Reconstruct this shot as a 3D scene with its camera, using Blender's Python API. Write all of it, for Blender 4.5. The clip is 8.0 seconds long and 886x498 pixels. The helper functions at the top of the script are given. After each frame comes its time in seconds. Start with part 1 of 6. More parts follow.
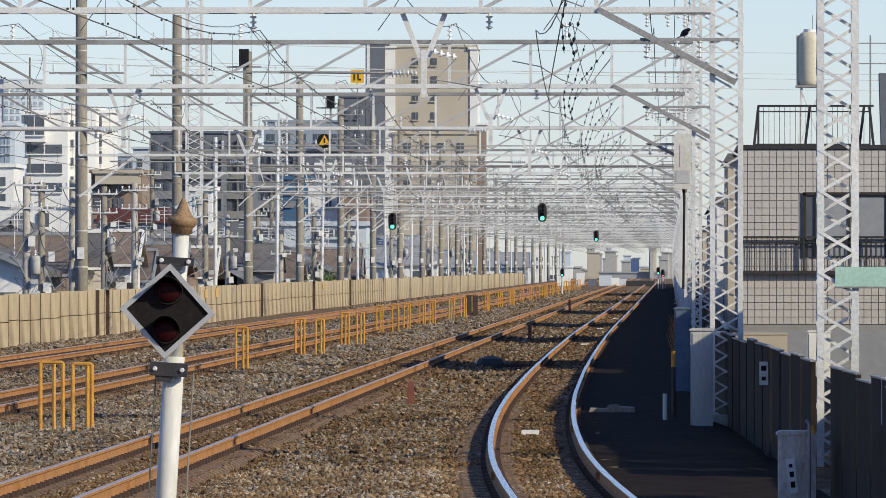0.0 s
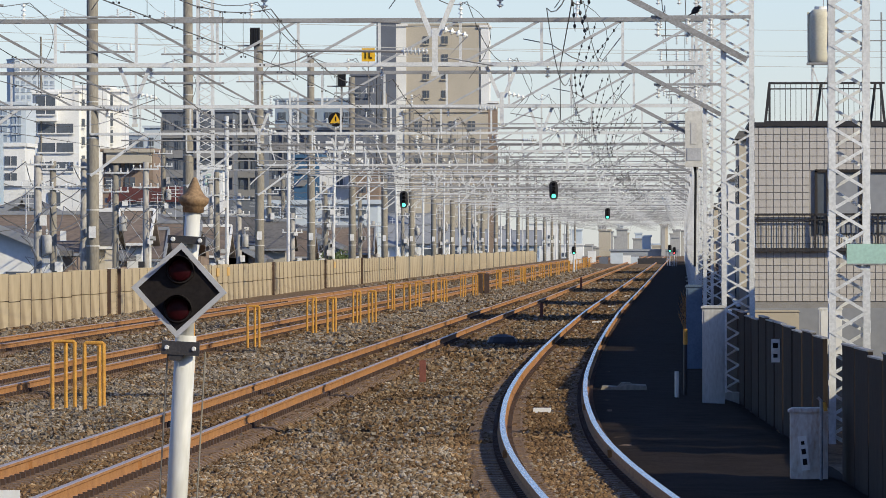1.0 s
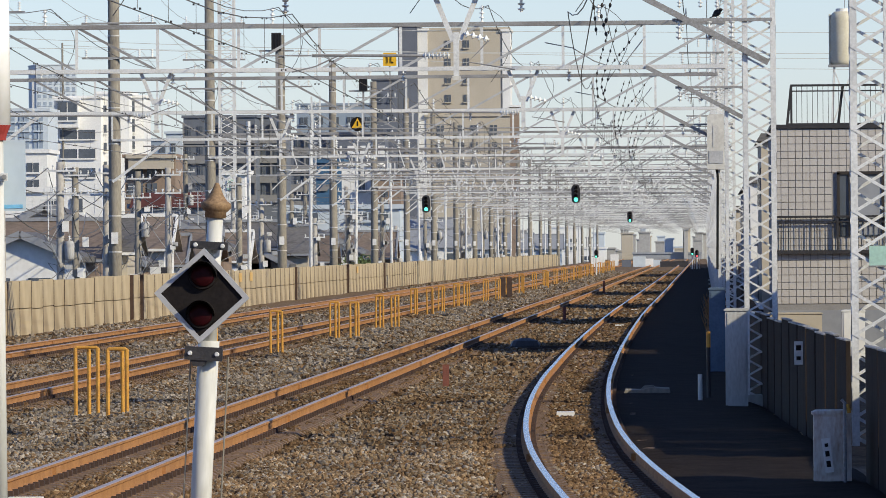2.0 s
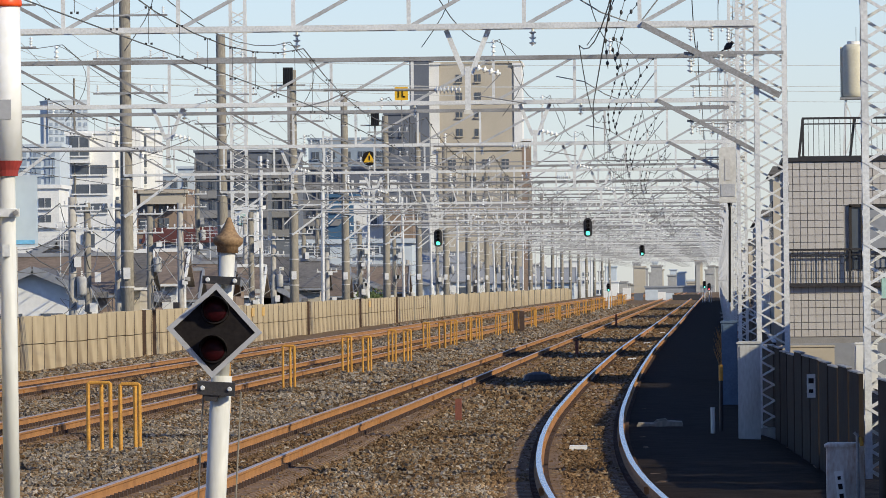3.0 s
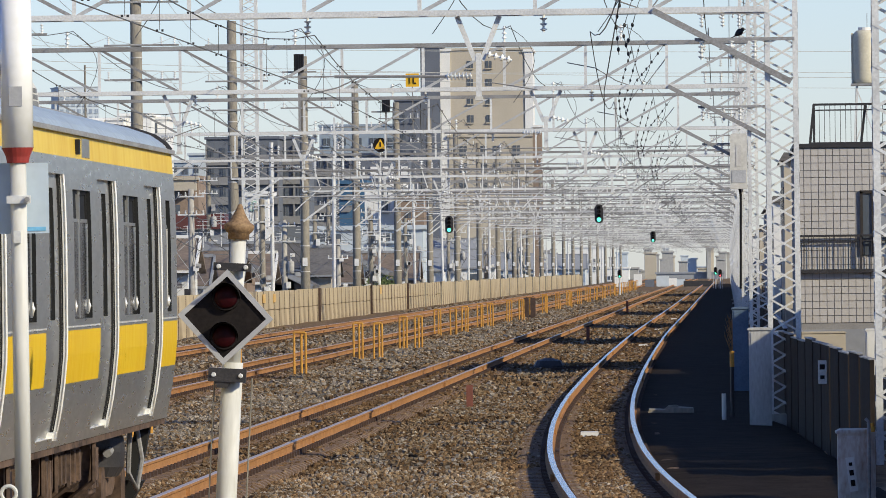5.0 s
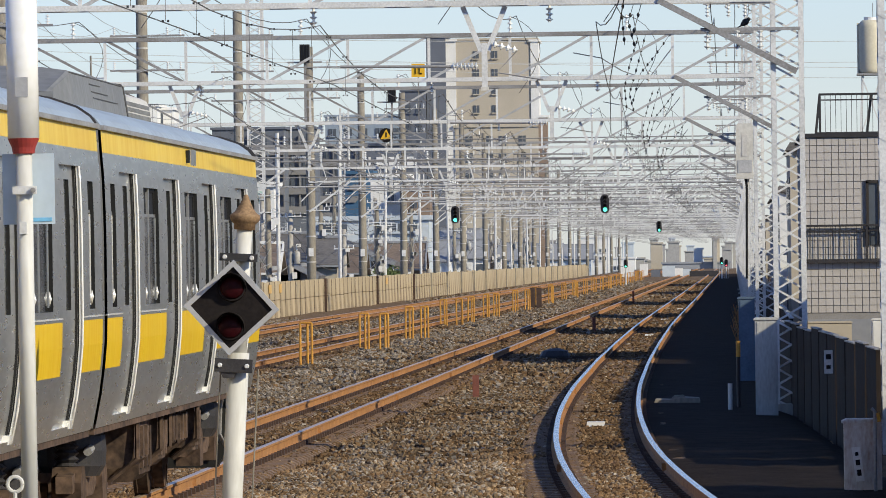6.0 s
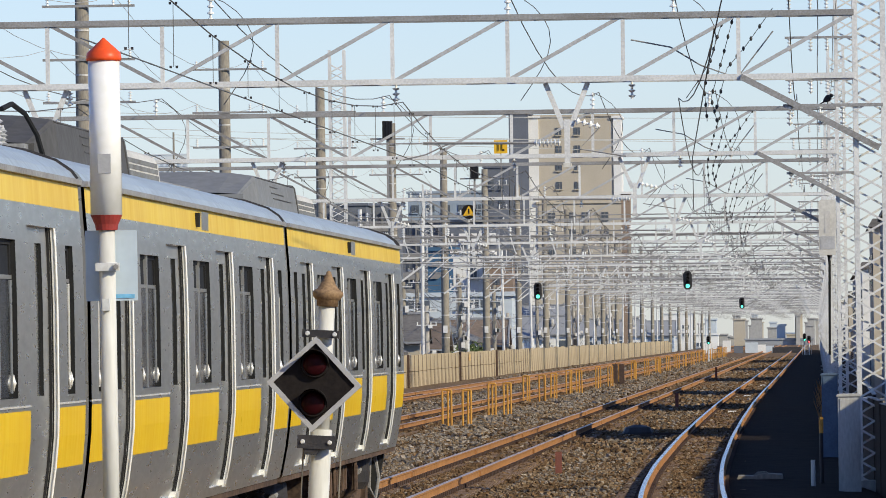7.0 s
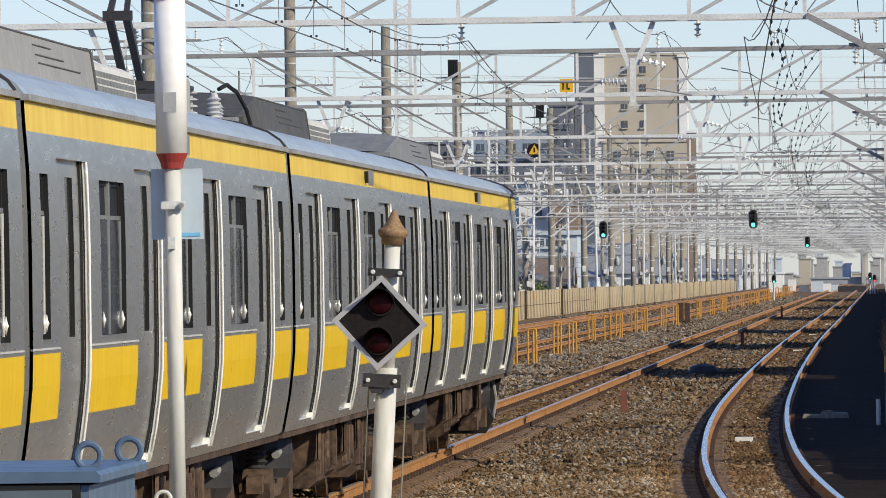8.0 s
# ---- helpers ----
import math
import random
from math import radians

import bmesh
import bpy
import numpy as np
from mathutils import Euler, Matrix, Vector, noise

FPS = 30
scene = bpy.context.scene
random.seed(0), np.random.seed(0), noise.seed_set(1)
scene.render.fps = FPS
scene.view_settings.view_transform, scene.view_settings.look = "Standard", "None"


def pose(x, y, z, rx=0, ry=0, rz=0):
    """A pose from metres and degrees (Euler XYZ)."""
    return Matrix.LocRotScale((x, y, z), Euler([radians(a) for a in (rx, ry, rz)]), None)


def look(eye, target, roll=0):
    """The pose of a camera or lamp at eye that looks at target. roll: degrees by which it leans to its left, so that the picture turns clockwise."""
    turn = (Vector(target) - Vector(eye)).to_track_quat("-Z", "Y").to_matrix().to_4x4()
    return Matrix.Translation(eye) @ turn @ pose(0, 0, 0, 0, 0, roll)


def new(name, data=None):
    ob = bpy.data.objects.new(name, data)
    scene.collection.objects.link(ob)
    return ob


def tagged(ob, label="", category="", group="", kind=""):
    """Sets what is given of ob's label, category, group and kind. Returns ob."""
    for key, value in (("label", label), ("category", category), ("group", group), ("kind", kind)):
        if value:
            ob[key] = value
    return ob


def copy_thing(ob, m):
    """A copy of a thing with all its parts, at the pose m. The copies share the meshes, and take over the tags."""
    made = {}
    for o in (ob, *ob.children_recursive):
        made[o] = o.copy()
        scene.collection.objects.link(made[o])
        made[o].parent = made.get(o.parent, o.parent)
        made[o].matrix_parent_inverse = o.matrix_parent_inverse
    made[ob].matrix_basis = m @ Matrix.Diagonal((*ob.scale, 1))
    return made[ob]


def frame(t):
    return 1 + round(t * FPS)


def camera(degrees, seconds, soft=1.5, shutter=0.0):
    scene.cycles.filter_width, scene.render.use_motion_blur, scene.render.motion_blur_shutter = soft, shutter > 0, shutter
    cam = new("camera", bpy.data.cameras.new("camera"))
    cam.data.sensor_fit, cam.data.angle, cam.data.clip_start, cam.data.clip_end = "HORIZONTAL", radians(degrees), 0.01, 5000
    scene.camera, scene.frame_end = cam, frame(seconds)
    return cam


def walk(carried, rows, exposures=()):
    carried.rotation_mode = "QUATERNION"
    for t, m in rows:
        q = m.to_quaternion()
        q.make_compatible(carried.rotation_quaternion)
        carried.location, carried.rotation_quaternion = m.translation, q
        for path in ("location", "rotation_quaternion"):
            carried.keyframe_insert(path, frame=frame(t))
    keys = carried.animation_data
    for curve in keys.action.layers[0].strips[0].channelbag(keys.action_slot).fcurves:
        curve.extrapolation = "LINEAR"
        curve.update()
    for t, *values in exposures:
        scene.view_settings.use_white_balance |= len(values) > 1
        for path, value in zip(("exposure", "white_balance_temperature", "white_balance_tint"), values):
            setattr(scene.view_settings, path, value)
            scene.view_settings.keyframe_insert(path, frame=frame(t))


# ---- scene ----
# a hand-held long lens on the end of an island platform
EYE = (0.0, 0.0, 2.185)
cam = camera(6.322, 8.0, soft=0.6)
# seconds, yaw, pitch, roll
ROWS = [
    (0.0, 1.626, 0.125, 0.000),
    (0.5, 1.677, 0.040, 0.065),
    (1.0, 1.708, -0.031, 0.148),
    (1.2, 1.727, -0.101, 0.214),
    (2.3, 1.935, 0.084, 0.573),
    (2.5, 1.962, 0.149, 0.638),
    (3.0, 1.956, 0.244, 0.650),
    (3.5, 1.944, 0.250, 0.648),
    (4.0, 1.955, 0.213, 0.613),
    (4.5, 1.968, 0.189, 0.645),
    (4.7, 1.999, 0.166, 0.660),
    (5.8, 2.086, 0.105, 0.741),
    (6.0, 2.078, 0.079, 0.756),
    (6.2, 2.119, 0.080, 0.777),
    (6.4, 2.175, 0.092, 0.798),
    (6.5, 2.176, 0.154, 0.809),
    (6.6, 2.363, 0.418, 0.803),
    (6.7, 2.563, 0.602, 0.797),
    (6.8, 2.635, 0.620, 0.791),
    (6.9, 2.664, 0.632, 0.784),
    (7.0, 2.669, 0.633, 0.778),
    (7.1, 2.708, 0.479, 0.818),
    (7.2, 2.716, 0.309, 0.857),
    (7.3, 2.731, 0.256, 0.897),
    (7.4, 2.751, 0.246, 0.936),
    (7.5, 2.785, 0.248, 0.976),
    (7.6, 2.921, 0.235, 0.926),
    (7.7, 3.034, 0.233, 0.876),
    (7.8, 3.091, 0.222, 0.826),
    (8.0, 3.136, 0.201, 0.726),
]
walk(cam, [(t, pose(*EYE, 90 + pitch, roll, yaw)) for t, yaw, pitch, roll in ROWS])

# ---- light ----
SUN_ELEV, SUN_SIDE = 28.0, 55.5        # height; degrees off straight behind, to the right
world = bpy.data.worlds.new("sky")
scene.world = world
world.use_nodes = True
wn = world.node_tree.nodes
sky = wn.new("ShaderNodeTexSky")
sky.sky_type, sky.sun_disc = "NISHITA", False
sky.sun_elevation, sky.sun_rotation = radians(SUN_ELEV), radians(180 - SUN_SIDE)
sky.air_density, sky.dust_density, sky.ozone_density = 1.0, 0.2, 2.0
wn["Background"].inputs["Strength"].default_value = 0.11
haze = wn.new("ShaderNodeMix")
haze.data_type, haze.blend_type = "RGBA", "MULTIPLY"
haze.inputs["Factor"].default_value, haze.inputs["B"].default_value = 1.0, (0.868, 0.985, 1.405, 1)
world.node_tree.links.new(sky.outputs[0], haze.inputs["A"])
world.node_tree.links.new(haze.outputs["Result"], wn["Background"].inputs["Color"])
sun = new("sun", bpy.data.lights.new("sun", "SUN"))
sun.data.energy, sun.data.angle, sun.data.color = 4.4, radians(0.5), (1.0, 0.905, 0.675)
ce = math.cos(radians(SUN_ELEV))
SUN_TO = Vector((math.sin(radians(SUN_SIDE)) * ce, -math.cos(radians(SUN_SIDE)) * ce, math.sin(radians(SUN_ELEV))))
sun.matrix_world = look(SUN_TO * 50, (0, 0, 0))
scene.view_settings.exposure = 0.0

# ---- materials ----


def mat(name, col, col2=None, rough=0.6, metal=0.0, scale=3.0, fine=40.0, bump=0.2, streak=(1, 1, 1), vary=0.0, emit=0.0, mixat=0.5, spec=0.25, ior=1.5):
    """Two noises mix two colours; a fine one roughens; vary shifts each object or island."""
    m = bpy.data.materials.new(name)
    m.use_nodes = True
    nt = m.node_tree
    n, l = nt.nodes, nt.links
    b = n["Principled BSDF"]
    col2 = col2 or tuple(c * 0.72 for c in col)
    tc, mp = n.new("ShaderNodeTexCoord"), n.new("ShaderNodeMapping")
    mp.inputs["Scale"].default_value = streak
    l.new(tc.outputs["Object"], mp.inputs["Vector"])
    big, small = n.new("ShaderNodeTexNoise"), n.new("ShaderNodeTexNoise")
    big.inputs["Scale"].default_value, big.inputs["Detail"].default_value = scale, 4
    small.inputs["Scale"].default_value, small.inputs["Detail"].default_value = fine, 3
    l.new(mp.outputs[0], big.inputs["Vector"])
    l.new(mp.outputs[0], small.inputs["Vector"])
    add = n.new("ShaderNodeMath")
    add.operation = "ADD"
    l.new(big.outputs["Fac"], add.inputs[0])
    l.new(small.outputs["Fac"], add.inputs[1])
    ramp = n.new("ShaderNodeMapRange")
    ramp.inputs["From Min"].default_value, ramp.inputs["From Max"].default_value = 2 * mixat - 0.28, 2 * mixat + 0.28
    l.new(add.outputs[0], ramp.inputs["Value"])
    mix = n.new("ShaderNodeMix")
    mix.data_type = "RGBA"
    mix.inputs["A"].default_value, mix.inputs["B"].default_value = (*col, 1), (*col2, 1)
    l.new(ramp.outputs[0], mix.inputs["Factor"])
    out = mix.outputs["Result"]
    if vary:
        oi, geo = n.new("ShaderNodeObjectInfo"), n.new("ShaderNodeNewGeometry")
        s = n.new("ShaderNodeMath")
        s.operation = "ADD"
        l.new(oi.outputs["Random"], s.inputs[0])
        l.new(geo.outputs["Random Per Island"], s.inputs[1])
        mr = n.new("ShaderNodeMapRange")
        mr.inputs["From Max"].default_value = 2.0
        mr.inputs["To Min"].default_value, mr.inputs["To Max"].default_value = 1 - vary, 1 + vary
        l.new(s.outputs[0], mr.inputs["Value"])
        hs = n.new("ShaderNodeHueSaturation")
        l.new(mr.outputs[0], hs.inputs["Value"])
        l.new(out, hs.inputs["Color"])
        out = hs.outputs["Color"]
    l.new(out, b.inputs["Base Color"])
    b.inputs["Metallic"].default_value = metal
    b.inputs["Specular IOR Level"].default_value, b.inputs["IOR"].default_value = spec, ior
    rr = n.new("ShaderNodeMapRange")
    rr.inputs["To Min"].default_value, rr.inputs["To Max"].default_value = max(0.02, rough - 0.1), min(1, rough + 0.1)
    l.new(small.outputs["Fac"], rr.inputs["Value"])
    l.new(rr.outputs[0], b.inputs["Roughness"])
    if bump:
        bp = n.new("ShaderNodeBump")
        bp.inputs["Strength"].default_value, bp.inputs["Distance"].default_value = bump, 0.01
        l.new(small.outputs["Fac"], bp.inputs["Height"])
        l.new(bp.outputs[0], b.inputs["Normal"])
    if emit:
        l.new(out, b.inputs["Emission Color"])
        b.inputs["Emission Strength"].default_value = emit
    return m


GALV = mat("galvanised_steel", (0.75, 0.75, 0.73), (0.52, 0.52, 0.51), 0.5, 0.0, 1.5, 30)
GALV_DARK = mat("dark_galvanised_steel", (0.34, 0.34, 0.34), (0.2, 0.19, 0.18), 0.55, 0.0, 1.2, 30)
WIRE = mat("copper_wire", (0.16, 0.15, 0.14), (0.07, 0.07, 0.07), 0.5, 0.0, 2, 30, 0)
WIRE_PALE = mat("aluminium_wire", (0.5, 0.5, 0.49), (0.32, 0.32, 0.31), 0.5, 0.0, 2, 30, 0)
PORCELAIN = mat("white_porcelain", (0.85, 0.85, 0.82), (0.7, 0.7, 0.66), 0.25, 0.0, 3, 30, 0)
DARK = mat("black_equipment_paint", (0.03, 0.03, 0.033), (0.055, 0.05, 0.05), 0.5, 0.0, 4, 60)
CONCRETE = mat("concrete", (0.46, 0.43, 0.38), (0.27, 0.25, 0.22), 0.85, 0, 0.8, 14, 0.4, (1, 1, 0.4))
POLE_BAND = mat("pale_pole_band", (0.6, 0.58, 0.54), (0.48, 0.46, 0.42), 0.7, 0, 3, 30, 0)
POLE_CONC = mat("pole_concrete", (0.31, 0.28, 0.225), (0.18, 0.16, 0.13), 0.85, 0, 1.5, 20, 0.3, (1, 1, 0.25))
WALL_CONC = mat("parapet_concrete", (0.5, 0.41, 0.27), (0.26, 0.195, 0.12), 0.9, 0, 0.55, 1.6, 0.3, (1, 0.3, 0.45), vary=0.14, mixat=0.54)
RAIL_RUST = mat("rusty_rail_side", (0.44, 0.225, 0.085), (0.27, 0.13, 0.052), 0.8, 0, 2, 40, 0.3)
RAIL_TOP = mat("worn_rail_head", (0.8, 0.78, 0.76), (0.66, 0.6, 0.54), 0.25, 0.9, 3, 30, 0.0)
SLEEPER = mat("brown_dusted_sleeper", (0.24, 0.16, 0.11), (0.13, 0.09, 0.065), 0.9, 0, 3, 40, 0.4, vary=0.2)
CLIP = mat("rail_fastening", (0.09, 0.055, 0.04), (0.05, 0.035, 0.03), 0.8, 0, 5, 50)
STONE = mat("rust_dusted_ballast_stone", (0.24, 0.15, 0.078), (0.07, 0.04, 0.02), 0.9, 0, 0.9, 30, 0.3, vary=0.75, spec=0.05)
STONE_TAN = mat("tan_ballast_stone", (0.32, 0.23, 0.14), (0.09, 0.06, 0.034), 0.9, 0, 0.9, 30, 0.3, vary=0.85, spec=0.05)
STONE_GREY = mat("grey_ballast_stone", (0.38, 0.325, 0.255), (0.125, 0.1, 0.077), 0.85, 0, 0.9, 30, 0.3, vary=0.8, spec=0.1)
BALLAST = mat("ballast_bed", (0.27, 0.19, 0.12), (0.095, 0.065, 0.04), 0.95, 0, 2.2, 18, 1.0, spec=0.05)
# near-black ground: shade beside the track is put into this colour
SHADE_GROUND = mat("shade_dark_ground", (0.036, 0.027, 0.021), (0.01, 0.008, 0.0065), 0.95, 0, 2.0, 25, 0.8, spec=0.03)
GALV_MID = mat("dull_galvanised_steel", (0.5, 0.5, 0.5), (0.36, 0.36, 0.36), 0.5, 0, 1.5, 30)
RAIL_DULL = mat("dusty_rail_head", (0.52, 0.4, 0.32), (0.4, 0.28, 0.2), 0.4, 0.4, 3, 30, 0.0)
DIRT = mat("street_ground", (0.16, 0.155, 0.15), (0.1, 0.1, 0.1), 0.95, 0, 0.1, 2, 0.3)
YELLOW_PIPE = mat("yellow_painted_pipe", (0.68, 0.36, 0.06), (0.42, 0.19, 0.045), 0.55, 0, 6, 50, 0.2)
STAINLESS = mat("brushed_stainless", (0.55, 0.54, 0.505), (0.45, 0.44, 0.41), 0.3, 0.72, 1.2, 18, 0.05, (1, 0.15, 1))
STEEL_EDGE = mat("polished_stainless_edge", (0.95, 0.93, 0.86), (0.8, 0.78, 0.72), 0.24, 0.3, 3, 30, 0.0)
YELLOW = mat("yellow_band", (0.88, 0.58, 0.02), (0.8, 0.5, 0.02), 0.32, 0.0, 0.7, 9, 0.0, (1, 1, 0.2), spec=0.12)
YELLOW_OLD = mat("faded_yellow_band", (0.84, 0.6, 0.065), (0.72, 0.46, 0.04), 0.4, 0.0, 0.9, 6, 0.0, (1, 1, 0.2))
ROOF_PAINT = mat("blue_grey_roof_paint", (0.38, 0.43, 0.455), (0.29, 0.32, 0.335), 0.36, 0.0, 0.7, 9, 0.05)
AC_GREY = mat("grey_cooler_cover", (0.22, 0.225, 0.225), (0.17, 0.172, 0.172), 0.6, 0.0, 1.0, 10, 0.1)
AC_DARK = mat("dark_cooler_cover", (0.1, 0.095, 0.088), (0.07, 0.067, 0.062), 0.65, 0.0, 1.0, 10, 0.1)
AC_LIGHT = mat("pale_cooler_cover", (0.32, 0.305, 0.28), (0.26, 0.25, 0.23), 0.55, 0.0, 1.0, 10, 0.1)
AC_BEIGE = mat("beige_cooler_casing", (0.66, 0.64, 0.58), (0.5, 0.48, 0.43), 0.55, 0.0, 2, 12, 0.1)
UNDER = mat("brown_underfloor_dust", (0.15, 0.1, 0.07), (0.035, 0.026, 0.022), 0.85, 0, 2.5, 14, 0.4, vary=0.5, spec=0.1)
BLACK = mat("dark_gap", (0.012, 0.012, 0.012), (0.02, 0.02, 0.02), 0.7, 0, 4, 30, 0)
GLASS = mat("tinted_window_glass", (0.02, 0.022, 0.022), (0.035, 0.036, 0.036), 0.12, 0, 1.5, 3, 0, spec=0.45, ior=1.4)
SIGN_GREY = mat("grey_sign_frame", (0.42, 0.42, 0.43), (0.36, 0.36, 0.37), 0.5, 0, 4, 40)
SIGN_BLACK = mat("matt_black_board", (0.014, 0.012, 0.012), (0.024, 0.02, 0.019), 0.7, 0, 5, 40, 0.1, spec=0.06)
LENS_RED = mat("unlit_red_lens", (0.03, 0.003, 0.005), (0.014, 0.0015, 0.0025), 0.45, 0, 4, 30, 0, spec=0.1)
POST_WHITE = mat("white_painted_post", (0.64, 0.63, 0.585), (0.5, 0.485, 0.43), 0.45, 0, 3, 30, 0.1, (1, 1, 0.2))
RUST_CAP = mat("rusted_finial", (0.33, 0.215, 0.115), (0.15, 0.09, 0.05), 0.7, 0, 10, 60, 0.12)
TUBE_WHITE = mat("white_acrylic_tube", (0.84, 0.83, 0.82), (0.76, 0.75, 0.7), 0.2, 0, 3, 20, 0)
RED_PAINT = mat("orange_red_plastic", (0.85, 0.1, 0.02), (0.7, 0.07, 0.02), 0.4, 0, 4, 30, 0)
DARK_RED = mat("dull_red_collar", (0.36, 0.05, 0.04), (0.25, 0.04, 0.035), 0.5, 0, 5, 30, 0)
# blue-grey darkened for a roof's shade; no roof is built over the cabinet
BLUE_BOX = mat("shade_darkened_cabinet_paint", (0.115, 0.165, 0.235), (0.085, 0.125, 0.18), 0.45, 0, 3, 30, 0.1)
FENCE = mat("dark_brown_fence_sheet", (0.042, 0.032, 0.026), (0.022, 0.017, 0.014), 0.85, 0, 1.5, 30, 0.2, (1, 1, 0.2), vary=0.25, spec=0.06)
TILE = mat("pale_grey_wall_tile", (0.52, 0.485, 0.445), (0.45, 0.42, 0.385), 0.35, 0, 2, 30, 0.05, vary=0.07)
GROUT = mat("tile_grout", (0.3, 0.29, 0.28), (0.24, 0.23, 0.22), 0.9, 0, 3, 30)
RENDER_W = mat("white_render", (0.8, 0.79, 0.76), (0.68, 0.67, 0.64), 0.8, 0, 0.3, 5, 0.1)
RENDER_B = mat("beige_render", (0.5, 0.44, 0.35), (0.43, 0.38, 0.3), 0.8, 0, 0.3, 5, 0.1)
RENDER_G = mat("grey_render", (0.3, 0.31, 0.33), (0.24, 0.25, 0.27), 0.8, 0, 0.3, 5, 0.1)
RENDER_DK = mat("dark_blue_grey_cladding", (0.15, 0.165, 0.195), (0.12, 0.13, 0.155), 0.7, 0, 0.3, 5, 0.1)
RENDER_BR = mat("brown_render", (0.3, 0.22, 0.16), (0.23, 0.17, 0.13), 0.8, 0, 0.3, 5, 0.1)
ROOF_TILE = mat("grey_roof_tiles", (0.17, 0.16, 0.15), (0.1, 0.094, 0.09), 0.7, 0, 0.8, 5, 0.5, (1, 1, 3), vary=0.2)
ROOF_BRN = mat("brown_roof_tiles", (0.23, 0.175, 0.135), (0.14, 0.11, 0.088), 0.7, 0, 0.8, 5, 0.5, (1, 1, 3), vary=0.2)
ROOF_RED = mat("dark_red_sheet_roof", (0.135, 0.05, 0.046), (0.1, 0.038, 0.035), 0.6, 0, 0.8, 5, 0.2)
# glass colour lifted towards blue-grey to carry haze, near houses included
WINDOW = mat("haze_tinted_window_glass", (0.075, 0.09, 0.11), (0.11, 0.125, 0.15), 0.1, 0, 0.6, 3, 0)
LEAF = mat("dull_green_leaf", (0.09, 0.12, 0.04), (0.05, 0.075, 0.03), 0.7, 0, 3, 20, 0, vary=0.4)
BARK = mat("bark", (0.12, 0.09, 0.06), (0.07, 0.05, 0.04), 0.9)
SIGN_YEL = mat("yellow_sign_sheet", (0.8, 0.47, 0.03), (0.7, 0.4, 0.03), 0.45, 0, 3, 30, 0)
GREEN_LAMP = mat("lit_green_lens", (0.1, 1.0, 0.6), (0.12, 1.0, 0.65), 0.3, 0, 3, 30, 0, emit=2.2)
RED_LAMP = mat("lit_red_lens", (1.0, 0.08, 0.1), (1.0, 0.1, 0.12), 0.3, 0, 3, 30, 0, emit=2.0)
MINT = mat("pale_mint_sheet", (0.42, 0.62, 0.52), (0.34, 0.5, 0.42), 0.5, 0, 3, 30, 0.1)
PLATE = mat("translucent_grey_plate", (0.5, 0.58, 0.64), (0.44, 0.52, 0.58), 0.35, 0, 3, 20, 0)
FEATHER = mat("black_feathers", (0.012, 0.012, 0.015), (0.03, 0.03, 0.035), 0.5, 0, 20, 80, 0.2)
WHITE_PLATE = mat("white_number_plate", (0.8, 0.79, 0.76), (0.68, 0.66, 0.62), 0.5, 0, 5, 30, 0)
ORANGE = mat("orange_marker", (0.7, 0.46, 0.16), (0.58, 0.36, 0.12), 0.5, 0, 5, 30, 0)
RUST_STAKE = mat("rust_brown_stake", (0.25, 0.09, 0.06), (0.16, 0.06, 0.045), 0.8, 0, 8, 40, 0.2)
PLATFORM = mat("platform_asphalt", (0.09, 0.088, 0.085), (0.06, 0.06, 0.058), 0.9, 0, 1, 30, 0.4)

# ---- mesh helpers ----


